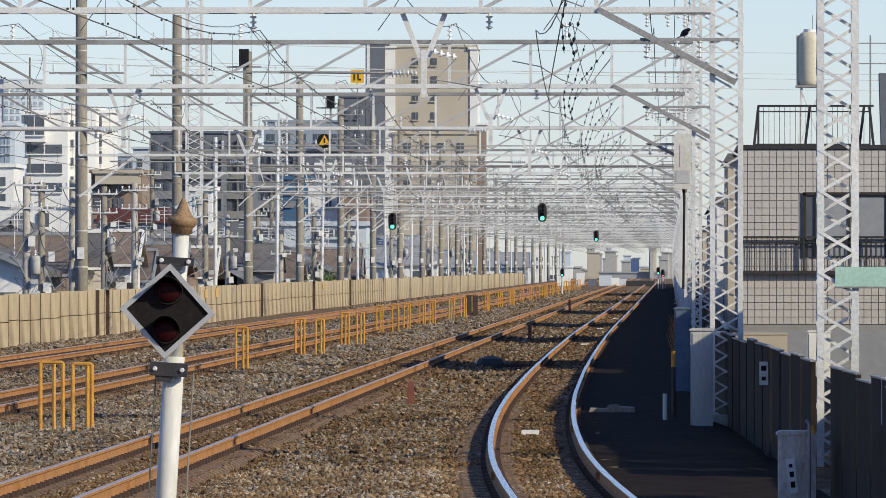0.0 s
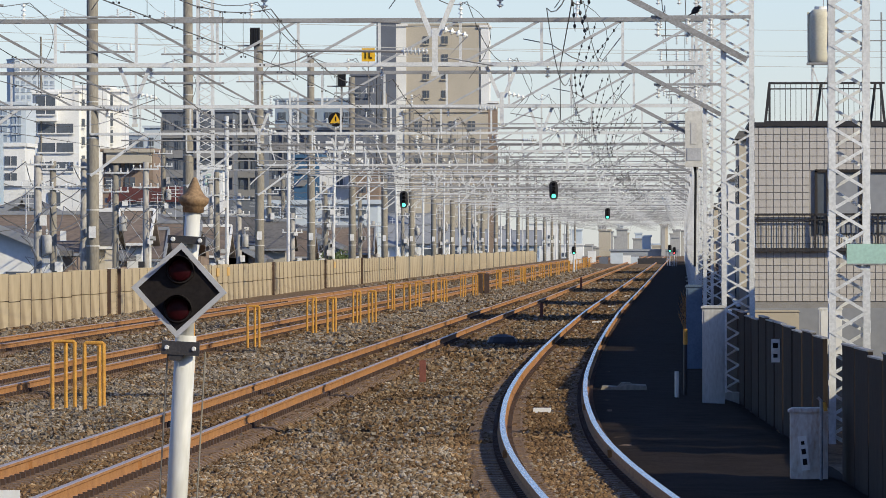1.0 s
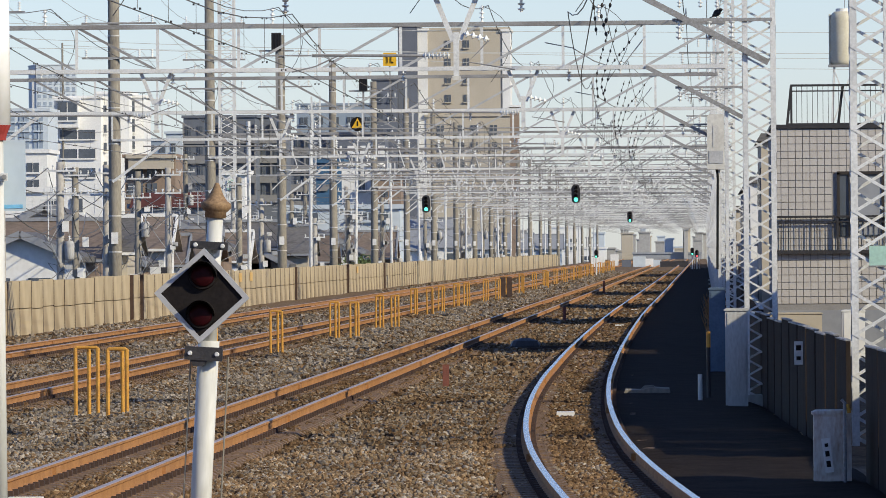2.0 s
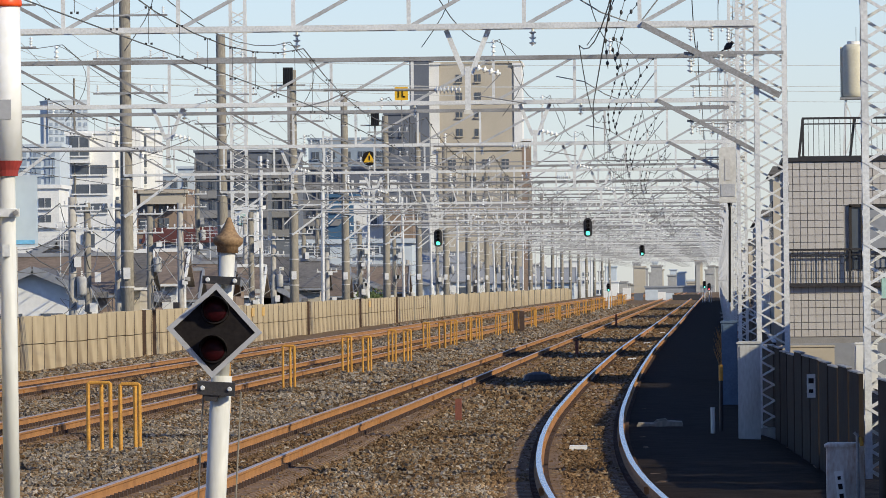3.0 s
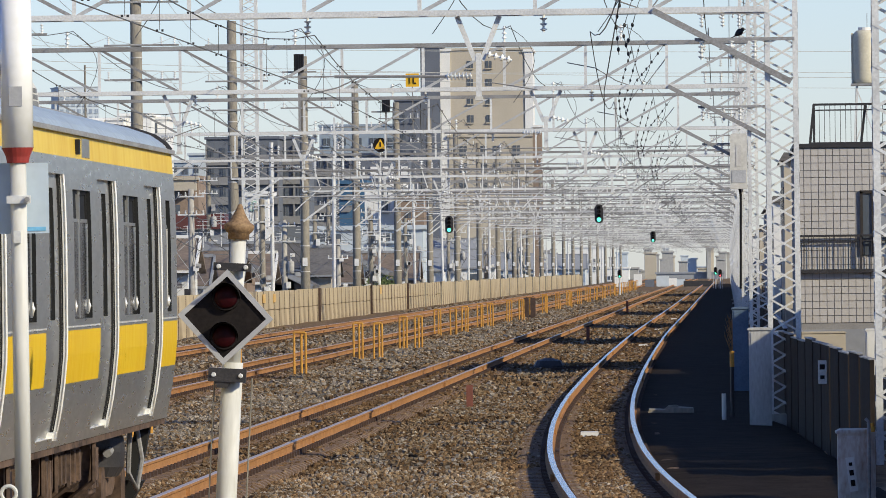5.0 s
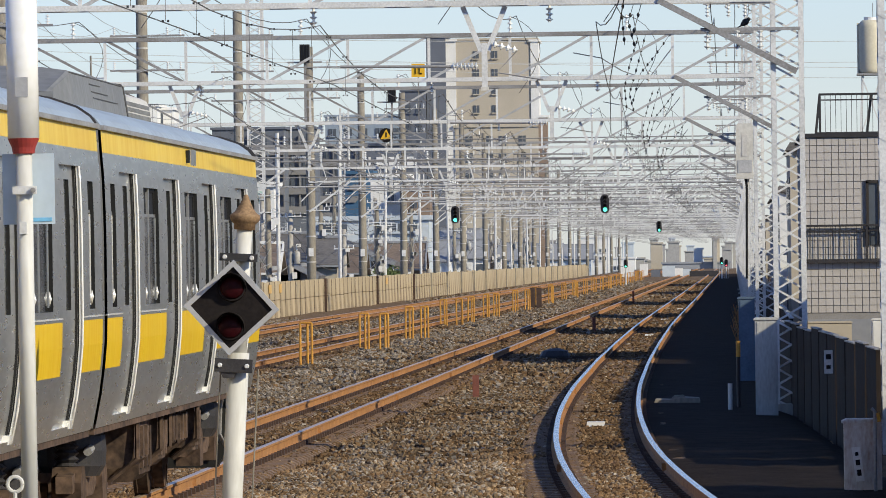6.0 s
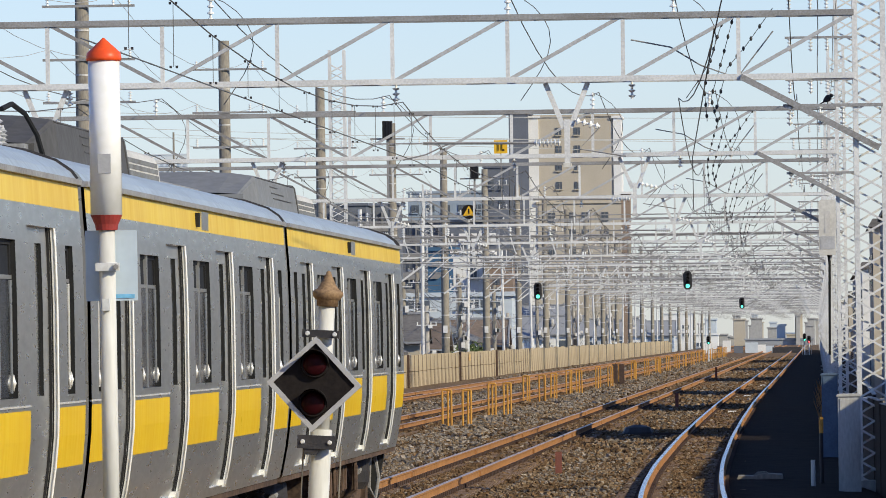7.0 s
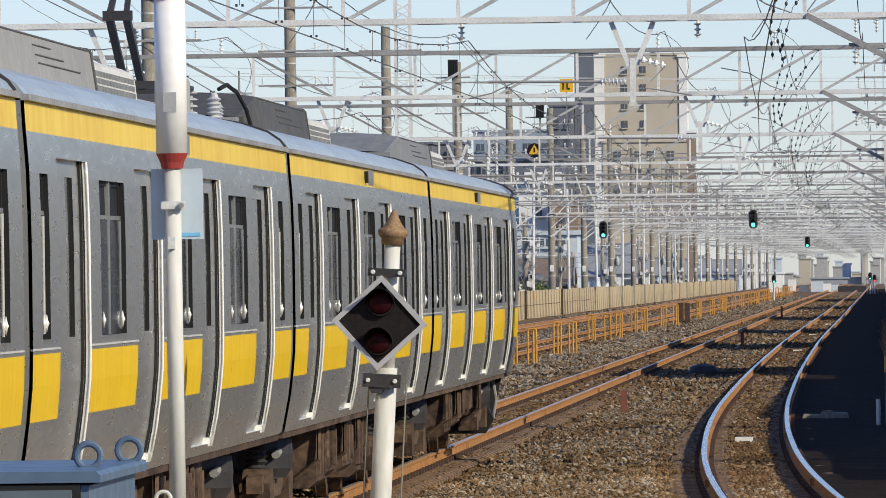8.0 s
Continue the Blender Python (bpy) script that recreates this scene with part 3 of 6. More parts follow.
def car_side(car, s):
    cells, nz = side_cells(), len(PROF) - 1
    buckets = {}

    def look_of(kind, j):
        zlo, zhi = PROF[j][1], PROF[j + 1][1]
        if kind == "window" and zlo >= 1.85 and zhi <= 2.81:
            return (0.03, "window") if zlo < 2.57 else (0.042, "vent")
        if kind in ("door", "pane") and zlo >= 1.0 and zhi <= 2.95:
            if kind == "pane" and zlo >= 1.85 and zhi <= 2.81:
                return 0.062, "pane"
            return 0.045, "door"
        if zlo >= 3.02:
            return 0.0, "old"
        if kind in ("wall", "window") and 1.39 <= zlo < 1.7:
            return 0.0, "band"
        return 0.0, "body"

    off = [[look_of(c[2], j) for j in range(nz)] for c in cells]

    def put(key, *q):
        buckets.setdefault(key, Geo()).quad(*[(s * x, -y, z) for x, y, z in q])

    for i, (a, b, kind, idx) in enumerate(cells):
        for j in range(nz):
            o, lk = off[i][j]
            (x0, z0), (x1, z1) = PROF[j], PROF[j + 1]
            key = (lk, idx) if lk in ("window", "vent", "pane", "door") else (lk, i if lk == "band" else 0)
            put(key, (x0 - o, a, z0), (x0 - o, b, z0), (x1 - o, b, z1), (x1 - o, a, z1))
            if i + 1 < len(cells) and abs(off[i + 1][j][0] - o) > 1e-4:
                o2 = off[i + 1][j][0]
                put(("seal" if kind in ("door", "pane") and cells[i + 1][2] in ("door", "pane") or any(c[2] == "window" for c in cells[i:i + 2]) else "edge", i), (x0 - o, b, z0), (x0 - o2, b, z0), (x1 - o2, b, z1), (x1 - o, b, z1))
            if j + 1 < nz and abs(off[i][j + 1][0] - o) > 1e-4:
                o2 = off[i][j + 1][0]
                put(("edge", 500 + 10 * i + j), (x1 - o, a, z1), (x1 - o2, a, z1), (x1 - o2, b, z1), (x1 - o, b, z1))
    doors = {}
    for (lk, idx), geo in sorted(buckets.items()):
        if lk == "body":
            part("side_wall", geo, STAINLESS, car)
        elif lk == "band":
            part("lower_band", geo, YELLOW, car, "yellow stripe under the windows")
        elif lk == "old":
            part("upper_band", geo, YELLOW_OLD, car, "faded yellow stripe under the roof")
        elif lk == "seal":
            part("pane_seal", geo, BLACK, car)
        elif lk == "edge":
            part("door_surround", geo, STEEL_EDGE, car, "polished steel edges round doors and windows")
        elif lk == "door":
            doors[idx] = part("door", geo, STAINLESS, car)
        elif lk == "window":
            part("window", geo, GLASS, car)
        elif lk == "vent":
            # black sheet stands for the dim interior behind an open sash
            part("window_vent", geo, BLACK, car, "black sheet for the dim opening of the upper sash")
    for (lk, idx), geo in sorted(buckets.items()):
        if lk == "pane":
            part("door_pane", geo, GLASS, doors[idx])
    # window division, sill strip, gutter, lamp and number plates
    run = 0.0
    for d in DOORS + (CAR + 0.65,):
        part("trim_strip", Geo().box(s * 1.46, s * 1.480, -d + 0.66, -run - 0.01, 1.80, 1.812), STEEL_EDGE, car)
        run = d + 1.05
    g = Geo()
    g.box(s * 1.42, s * 1.47, -CAR, 0, 3.2, 3.235)
    part("gutter", g, GALV_DARK, car)
    for a, b, kind, idx in cells:
        if kind == "window":
            m = (a + b) / 2
            g = Geo()
            if b - a > 1:
                g.box(s * 1.405, s * 1.45, -m - 0.04, -m + 0.04, 1.86, 2.8)
            g.box(s * 1.4, s * 1.446, -b + 0.02, -a - 0.02, 2.565, 2.59)
            part("window_bar", g, STAINLESS, car)
            ring = Geo()
            for ya, yb, za, zb in ((a, b, 1.86, 1.89), (a, b, 2.77, 2.8), (a, a + 0.05, 1.89, 2.77), (b - 0.05, b, 1.89, 2.77)):
                ring.box(s * 1.41, s * 1.437, -yb, -ya, za, zb)
            part("window_gasket", ring, BLACK, car)
            for yy in (a + 0.06, b - 0.09):
                part("window_channel", Geo().box(s * 1.425, s * 1.452, -yy - 0.02, -yy, 1.89, 2.56), STAINLESS if b - a > 1 else STEEL_EDGE, car)
            part("window_sill", Geo().box(s * 1.43, s * 1.48, -b - 0.01, -a + 0.01, 1.848, 1.86), STAINLESS, car)
            # small near-white beads imitate sun glints low on each window
            glint = Geo()
            for yy in (a + 0.06, b - 0.32) if b - a > 1 else (a + 0.05, a + 0.19):
                glint.lathe((s * 1.456, -yy, 1.90), (s * 1.456, -yy, 2.0), ((0, 0.002), (0.35, 0.01), (0.5, 0.017), (0.65, 0.01), (1, 0.002)), 10)
            part("corner_glint", glint, STEEL_EDGE, car, "pale beads added for the glints at the window corners", smooth=True)
        if kind == "pane":
            seal = [(s * (x - 0.05), -a + 0.36, z) for x, z in PROF if 1.0 < z < 2.95]
            part("door_seal", Geo().line(seal, (0.03, 0.012), 4), BLACK, doors[idx])
    for dd in DOORS:
        # round pale bead and black line down the leading jamb imitate its polished sheen
        jamb = [(s * (x + 0.004), -dd + 0.65, z) for x, z in PROF if 1.0 < z < 2.95]
        if s > 0:
            part("jamb_sheen_bead", Geo().line(jamb, 0.009, 8), STEEL_EDGE, car, "pale bead added for the bright sheen down the door jamb", smooth=True)
            part("jamb_dark_line", Geo().line([(p[0] - s * 0.03, p[1] - 0.003, p[2]) for p in jamb], 0.0065, 4), BLACK, car)
        part("door_sill", Geo().prism(((s * 1.33, 1.0), (s * 1.392, 1.0), (s * 1.398, 1.06), (s * 1.33, 1.06)), "y", -dd + 0.4, -dd + 0.648), STEEL_EDGE, car)
    part("side_lamp", Geo().box(s * 1.445, s * 1.475, -10.25, -10.12, 3.06, 3.17), BLACK, car)
    part("display_panel", Geo().box(s * 1.43, s * 1.452, -9.7, -9.0, 3.045, 3.185), STAINLESS, car)


ROOF = ((1.44, 3.235), (1.40, 3.29), (1.30, 3.36), (1.1, 3.43), (0.8, 3.48), (0.4, 3.51), (0.0, 3.52))


def underfloor(car, rnd):
    y = 6.0
    while y < 13.6:
        w = rnd.uniform(0.5, 1.6)
        for s in (-1, 1):
            h = rnd.uniform(0.35, 0.62)
            x1 = rnd.uniform(1.12, 1.3)
            g = Geo()
            g.prism(((s * 0.35, 0.93), (s * x1, 0.93), (s * x1, 0.93 - h + 0.06), (s * (x1 - 0.07), 0.93 - h), (s * 0.35, 0.93 - h)), "y", -y - w, -y)
            for k in range(3):
                yy = y + w * (k + 0.5) / 3
                g.box(s * x1, s * (x1 + 0.025), -yy - 0.08, -yy + 0.08, 0.93 - h * 0.8, 0.93 - h * 0.2)
            part("equipment_box", g, UNDER, car)
            g = Geo()
            g.line([(s * (x1 + 0.03), -y - w - 0.03, 0.9), (s * (x1 + 0.03), -y - w - 0.06, 0.6), (s * (x1 - 0.2), -y - w - 0.02, 0.42)], 0.022, 5)
            part("air_pipe", g, UNDER, car)
        y += w + rnd.uniform(0.1, 0.28)


WHEELSETS = []


def bogie(car, yc):
    b = new("bogie")
    b.parent, b.matrix_basis = car, pose(0, yc, 0)
    g = Geo()
    for s in (-1, 1):
        g.prism(((-1.5, 0.42), (-1.5, 0.55), (-0.8, 0.62), (-0.45, 0.5), (0.45, 0.5), (0.8, 0.62), (1.5, 0.55), (1.5, 0.42), (0.9, 0.46), (0.5, 0.36), (-0.5, 0.36), (-0.9, 0.46)), "x", s * 0.95, s * 1.08)
    g.box(-0.95, 0.95, -0.25, 0.25, 0.38, 0.55)
    part("bogie_frame", g, UNDER, b)
    for s in (-1, 1):
        for dy in (-1.05, 1.05):
            part("axle_box", Geo().prism(((dy - 0.22, 0.27), (dy + 0.22, 0.27), (dy + 0.26, 0.5), (dy + 0.12, 0.62), (dy - 0.12, 0.62), (dy - 0.26, 0.5)), "x", s * 0.9, s * 1.13), UNDER, b)
            part("axle_spring", Geo().lathe((s * 1.0, dy, 0.6), (s * 1.0, dy, 0.8), [(k / 8, 0.1 if k % 2 else 0.07) for k in range(9)], 10), DARK, b)
        part("air_spring", Geo().lathe((s * 0.95, 0, 0.52), (s * 0.95, 0, 0.92), ((0, 0.22), (0.2, 0.27), (0.5, 0.28), (0.8, 0.27), (1, 0.2)), 14), DARK, b)
        part("damper", Geo().tube((s * 1.12, -0.5, 0.72), (s * 1.12, 0.6, 0.78), 0.035), GALV_DARK, b)
    for dy in (-1.05, 1.05):
        g = Geo()
        g.tube((-0.85, 0, 0), (0.85, 0, 0), 0.075, 10)
        for s in (-1, 1):
            g.lathe((s * 0.5, 0, 0), (s * 0.645, 0, 0), ((0, 0.44), (0.2, 0.44), (0.25, 0.42), (0.9, 0.415), (0.92, 0.36), (1, 0.12)), 28)
            for k in range(4):
                a = k * math.pi / 2
                g.box(s * 0.62, s * 0.65, 0.22 * math.cos(a) - 0.03, 0.22 * math.cos(a) + 0.03, 0.22 * math.sin(a) - 0.03, 0.22 * math.sin(a) + 0.03)
        w = part("wheelset", g, UNDER, b)
        WHEELSETS.append((w, dy, 0.42))


def train_car(i):
    rnd = random.Random(i + 3)
    lead = i == 0
    car = thing("train_car", pose(0, 0, 0), "leading stainless commuter train car with yellow stripes" if lead else
                "stainless commuter train car with yellow stripes, coupled in line", "train car", "cars of the train")
    for s in (-1, 1):
        car_side(car, s)
    pr = [(-x, z) for x, z in ROOF] + [(x, z) for x, z in reversed(ROOF[:-1])]
    roof = part("roof", Geo().prism(pr, "y", -CAR, -0.5 if lead else 0.0), ROOF_PAINT, car)
    if lead:
        n0 = Geo()
        for (a, b) in zip(pr, pr[1:]):
            n0.quad((a[0], -0.5, a[1]), (b[0], -0.5, b[1]), (b[0] * 0.98, 0.0, 3.2 + (b[1] - 3.2) * 0.25), (a[0] * 0.98, 0.0, 3.2 + (a[1] - 3.2) * 0.25))
        part("roof_nose", n0, ROOF_PAINT, car)
    # dark cover strips where the roof sheets end
    band = [(x * 1.008, z + 0.014) for x, z in pr] + [(x * 0.99, z - 0.01) for x, z in reversed(pr)]
    part("roof_strip", Geo().prism(band, "y", -0.055, -0.025), DARK, roof)
    # ends and floor
    body = [(-x, z) for x, z in PROF] + [(x, z) for x, z in reversed(PROF)]
    for yy in (-0.02, -CAR + 0.02):
        part("end_wall", Geo().prism([(x * 0.985, z) for x, z in body], "y", yy - 0.02, yy), DARK if lead and yy > -1 else STAINLESS, car)
    part("floor_pan", Geo().box(-1.36, 1.36, -CAR + 0.03, -0.03, 0.9, 0.98), UNDER, car)
    # dark box stands in for the dim, unbuilt interior
    part("interior_dark_box", Geo().box(-1.30, 1.30, -CAR + 0.06, -0.06, 1.0, 3.15), DARK, car)
    if lead:
        part("windscreen", Geo().prism(((-1.2, 1.9), (1.2, 1.9), (1.15, 3.0), (-1.15, 3.0)), "y", -0.02, 0.02), GLASS, car)
        part("snow_plough", Geo().prism(((-1.05, 0.16), (1.05, 0.16), (1.2, 0.42), (-1.2, 0.42)), "y", -0.55, -0.2), BLACK, car)
        for sx in (-1, 1):
            part("plough_stay", Geo().bar((sx * 1.1, -0.4, 0.4), (sx * 1.2, -0.3, 0.92), 0.12, 0.2), BLACK, car)
        part("coupler", Geo().lathe((0, -0.6, 0.72), (0, 0.28, 0.72), ((0, 0.1), (0.7, 0.1), (0.75, 0.17), (1, 0.16)), 12), UNDER, car)
        part("brake_hose", Geo().line([(1.15, -0.55, 0.9), (1.2, -0.6, 0.6), (1.16, -0.7, 0.35), (1.1, -0.85, 0.5), (1.12, -0.9, 0.85)], 0.022, 6), GALV_DARK, car)
    else:
        part("gangway", Geo().prism(((-0.6, 1.0), (0.6, 1.0), (0.6, 3.0), (0.5, 3.1), (-0.5, 3.1), (-0.6, 3.0)), "y", -0.05, 0.5), BLACK, car)
    # roof cooler: grey rounded cover and a louvred beige end
    half = ((0.99, 3.36), (0.935, 3.71), (0.91, 3.735), (0.7, 3.765), (0.4, 3.78))
    cov = list(half) + [(-x, z) for x, z in reversed(half)]
    # cover tone differs from car to car
    skin = (AC_GREY, AC_DARK, AC_LIGHT)[min(i, 2)]
    ac = part("cooler", Geo().prism(cov, "y", -16.2, -10.66), skin, car, "grey flat-sided roof cooler with a beige louvred end")
    tail = Geo()
    for a, b in zip(cov, cov[1:]):
        tail.quad((a[0], -16.2, a[1]), (b[0], -16.2, b[1]), (b[0] * 0.9, -17.1, 3.4 + (b[1] - 3.4) * 0.45), (a[0] * 0.9, -17.1, 3.4 + (a[1] - 3.4) * 0.45))
    tail.quad(*[(sx * 0.88, -17.1, z) for sx, z in ((-1, 3.38), (1, 3.38), (1, 3.55), (-1, 3.55))])
    part("cooler_tail", tail, skin, ac)
    part("cooler_edge", Geo().line([(0.93, -16.2, 3.72), (0.93, -10.66, 3.72)], 0.007, 6), AC_DARK, ac)
    part("cooler_end", Geo().prism([(x * 1.008, z + 0.008) for x, z in cov], "y", -10.70, -10.6), AC_DARK, ac)
    for z, ya, yb in ((3.55, -14.2, -11.6), (3.60, -14.3, -12.6), (3.66, -14.4, -13.3)):
        xx = 0.99 - 0.055 * (z - 3.36) / 0.35
        part("cooler_rib", Geo().box(xx - 0.01, xx + 0.006, ya, yb, z, z + 0.008), AC_DARK, ac)
    be = ((-0.96, 3.36), (0.96, 3.36), (0.93, 3.60), (0.90, 3.655), (0.84, 3.685), (0.6, 3.71), (-0.6, 3.71), (-0.84, 3.685), (-0.90, 3.655), (-0.93, 3.60))
    end = Geo().prism(be, "y", -10.6, -7.4)
    part("louvred_casing", end, AC_BEIGE, ac)
    slats = Geo()
    for k in range(26):
        yy = -10.3 + k * 0.108
        slats.box(0.93, 0.953, yy - 0.03, yy + 0.03, 3.46, 3.505).box(0.925, 0.947, yy - 0.03, yy + 0.03, 3.52, 3.555).box(0.92, 0.940, yy - 0.03, yy + 0.03, 3.57, 3.605)
    tagged(part("louvre", slats, AC_GREY, ac), "rows of dark louvre slots", kind="stuff")
    for s in (-1, 1):
        part("roof_rib", Geo().box(s * 0.75 - 0.02, s * 0.75 + 0.02, -5.9, -1.0, 3.47, 3.52), GALV_DARK, roof)
    if i in (1, 2):
        # pantograph with insulators
        p = new("pantograph")
        p.parent, p.matrix_basis = car, pose(0, -18.1, 3.5)
        base = Geo()
        for x in (-0.75, 0.75):
            base.bar((x * 0.6, -0.9, 0.28), (x * 0.6, 0.9, 0.28), 0.05)
        for y in (-0.9, 0.9):
            base.bar((-0.45, y, 0.28), (0.45, y, 0.28), 0.06)
        part("base_frame", base, DARK, p)
        arm = Geo()
        for x in (-0.07, 0.07):
            arm.bar((x, 0.6, 0.3), (x, -0.75, 0.85), 0.06)
            arm.bar((x, -0.75, 0.85), (x * 0.5, 0.35, 1.42), 0.045)
        arm.bar((-0.12, -0.75, 0.85), (0.12, -0.75, 0.85), 0.08)
        part("arm", arm, DARK, p)
        head = Geo()
        for y in (0.2, 0.5):
            head.line([(-0.85, y, 1.3), (-0.6, y, 1.46), (0.6, y, 1.46), (0.85, y, 1.3)], 0.03, 6)
        part("contact_head", head, GALV_DARK, p)
        for x in (-0.75, 0.75):
            for y in (-0.8, 0.8):
                part("insulator", insulator((x * 0.6, y, 0), (x * 0.6, y, 0.28), 0.065, 5), GALV_MID, p)
        if i == 2:
            part("air_tank", Geo().lathe((0.7, -1.8, 3.42), (0.7, -1.8, 3.76), ((0, 0.13), (0.08, 0.14), (0.9, 0.14), (0.97, 0.125), (1, 0.09)), 20), AC_LIGHT, car, "grey upright cylinder on the roof", smooth=True)
        for yy, r in ((-18.5, 0.062), (-18.05, 0.045)):
            part("roof_insulator", Geo().lathe((0.75, yy, 3.46), (0.75, yy, 3.46 + r * 4.2), [(k / 14, r if k % 2 else r * 0.6) for k in range(13)] + [(0.94, r * 0.5), (1.0, 0.02)], 16), GALV_MID, car)
        part("roof_cable", Geo().line([(0.75, -18.0, 3.76), (0.8, -17.8, 3.8), (0.86, -17.5, 3.74), (0.92, -17.3, 3.6), (0.95, -17.2, 3.46)], 0.018, 6), BLACK, car)
        part("arrester", Geo().box(0.5, 0.85, -17.5, -17.2, 3.44, 3.54), GALV_DARK, car)
    underfloor(car, rnd)
    bogie(car, -2.9)
    bogie(car, -16.7)
    return car


CARS = [train_car(i) for i in range(4)]


def front_y(t):
    """Where the leading end is: the train pulls away, gaining speed."""
    u = t - 4.5
    return 63.3 + 10.63 * u + 0.286 * u * u 


def motions():
    ts = [k * 0.25 for k in range(33)]
    for i, car in enumerate(CARS):
        walk(car, [(t, pose(track_x(2, 0), front_y(t) - i * PITCH, 0)) for t in ts])
    fine = [k / 15 for k in range(121)]
    for w, dy, r in WHEELSETS:
        walk(w, [(t, pose(0, dy, r, -math.degrees((front_y(t) - front_y(0)) / r), 0, 0)) for t in fine])


# ---- gantries over the tracks ----
GANTRY_Y = [121, 172, 224, 278, 332, 388, 442, 497, 551, 606, 660, 714, 768, 822, 880, 940, 1000, 1060, 1120, 1190, 1260, 1340, 1430, 1530]
MAST_X, POLE_X = 0.84, -20.45
LOW, TOP = 6.05, 7.0
CONTACT, MESSENGER = 4.85, 5.75


def lattice(parent, x, y, z0, z1, wx, wy, leg=0.075, pitch=0.48, lace=0.044):
    for sx in (-1, 1):
        for sy in (-1, 1):
            part("leg", Geo().bar((x + sx * wx / 2, y + sy * wy / 2, z0), (x + sx * wx / 2, y + sy * wy / 2, z1), leg), GALV, parent)
    n = int((z1 - z0) / pitch)
    for face in range(4):
        g, pts = Geo(), []
        for k in range(2 * n + 1):
            z, s = z0 + k * pitch / 2, (1 if (k + face) % 2 else -1)
            if face < 2:
                pts.append((x + s * wx / 2, y + (wy / 2 + 0.012) * (1 if face else -1), z))
            else:
                pts.append((x + (wx / 2 + 0.012) * (1 if face == 2 else -1), y + s * wy / 2, z))
        g.line(pts, lace, 4)
        part("lacing", g, GALV, parent)


def gantry():
    """A lattice mast at the east end and a trussed beam over four tracks."""
    t = thing("catenary_gantry", pose(0, 0, 0), "grey galvanised trussed catenary beam across four tracks, on a lattice mast", "gantry", "catenary gantries")
    lattice(t, MAST_X, 0, DECK, 10.2, 0.42, 0.42)
    x0, x1 = POLE_X + 0.2, MAST_X - 0.22
    for z, name, w in ((TOP, "upper_chord", 0.1), (LOW, "lower_chord", 0.1)):
        for sy in (-0.22, 0.22):
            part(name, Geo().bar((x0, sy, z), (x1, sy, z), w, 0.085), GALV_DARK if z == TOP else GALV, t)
    n = 12
    for k in range(n + 1):
        x = x0 + (x1 - x0) * k / n
        part("upright", Geo().bar((x, -0.22, LOW), (x, -0.22, TOP), 0.06), GALV, t)
        if k < n:
            xn = x0 + (x1 - x0) * (k + 1) / n
            a, b = ((x, -0.22, LOW), (xn, -0.22, TOP))
            if k < n // 2:
                a, b = (x, -0.22, TOP), (xn, -0.22, LOW)
            # diagonals of the west half take the darker steel
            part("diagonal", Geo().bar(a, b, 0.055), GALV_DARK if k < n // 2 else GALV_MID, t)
            part("cross_tie", Geo().bar((x, -0.22, LOW), (xn, 0.22, LOW), 0.04), GALV, t)
    # knee braces
    part("knee_brace", Geo().bar((MAST_X - 1.93, -0.27, LOW), (MAST_X + 0.14, -0.27, 4.95), 0.1, 0.09), GALV_DARK, t)
    part("knee_brace", Geo().bar((POLE_X + 2.2, -0.25, LOW), (POLE_X + 0.2, -0.25, 4.6), 0.1, 0.09), GALV, t)
    # hangers with a Y fork and the arms that hold the wires over each track
    for k in range(4):
        x = track_x(k, 300)
        h = (-11.6, -11.6, -3.72, -3.72)[k]
        if k % 2 == 0:
            g = Geo()
            g.bar((h - 0.32, -0.1, LOW - 0.05), (h - 0.05, -0.1, LOW - 0.72), 0.075)
            g.bar((h + 0.32, -0.1, LOW - 0.05), (h + 0.05, -0.1, LOW - 0.72), 0.075)
            g.bar((h, -0.1, LOW - 0.6), (h, -0.1, LOW - 1.3), 0.085)
            part("hanger", g, GALV, t)
            part("end_plate", Geo().box(h - 0.06, h + 0.06, -0.17, -0.03, LOW - 1.32, LOW - 1.26), AC_BEIGE, t)
        sd = 1 if x > h else -1
        if k % 2:
            part("insulator", insulator((h + sd * 0.12, -0.15, LOW - 0.62), (h + sd * 0.5, -0.15, LOW - 0.72), 0.055, 4), PORCELAIN, t)
            part("arm", Geo().line([(h + sd * 0.5, -0.15, LOW - 0.72), (x - sd * 0.9, -0.15, LOW - 1.05), (x - sd * 0.2, -0.15, CONTACT + 0.03)], 0.012, 6), GALV_DARK, t)
        else:
            part("insulator", insulator((h + sd * 0.1, -0.15, LOW - 0.95), (h + sd * 0.5, -0.15, LOW - 0.95), 0.06, 7), PORCELAIN, t)
            part("arm", Geo().tube((h + sd * 0.5, -0.15, LOW - 0.95), (x - sd * 0.3, -0.15, LOW - 0.93), 0.024, 6), GALV_DARK, t)
            part("arm", Geo().line([(x - sd * 0.7, -0.15, LOW - 0.94), (x - sd * 0.35, -0.15, LOW - 1.1), (x, -0.15, CONTACT + 0.02)], 0.012, 6), GALV_DARK, t)
        part("insulator", insulator((x - 0.1, 0, LOW + 0.02), (x - 0.1, 0, MESSENGER), 0.055, 4), PORCELAIN, t)
    # feeder brackets on the mast and standing insulators on the beam
    for z in (7.6, 8.5, 9.4, 5.6):
        part("bracket", Geo().bar((MAST_X - 1.3, -0.25, z), (MAST_X + 0.2, -0.25, z), 0.05), GALV_DARK, t)
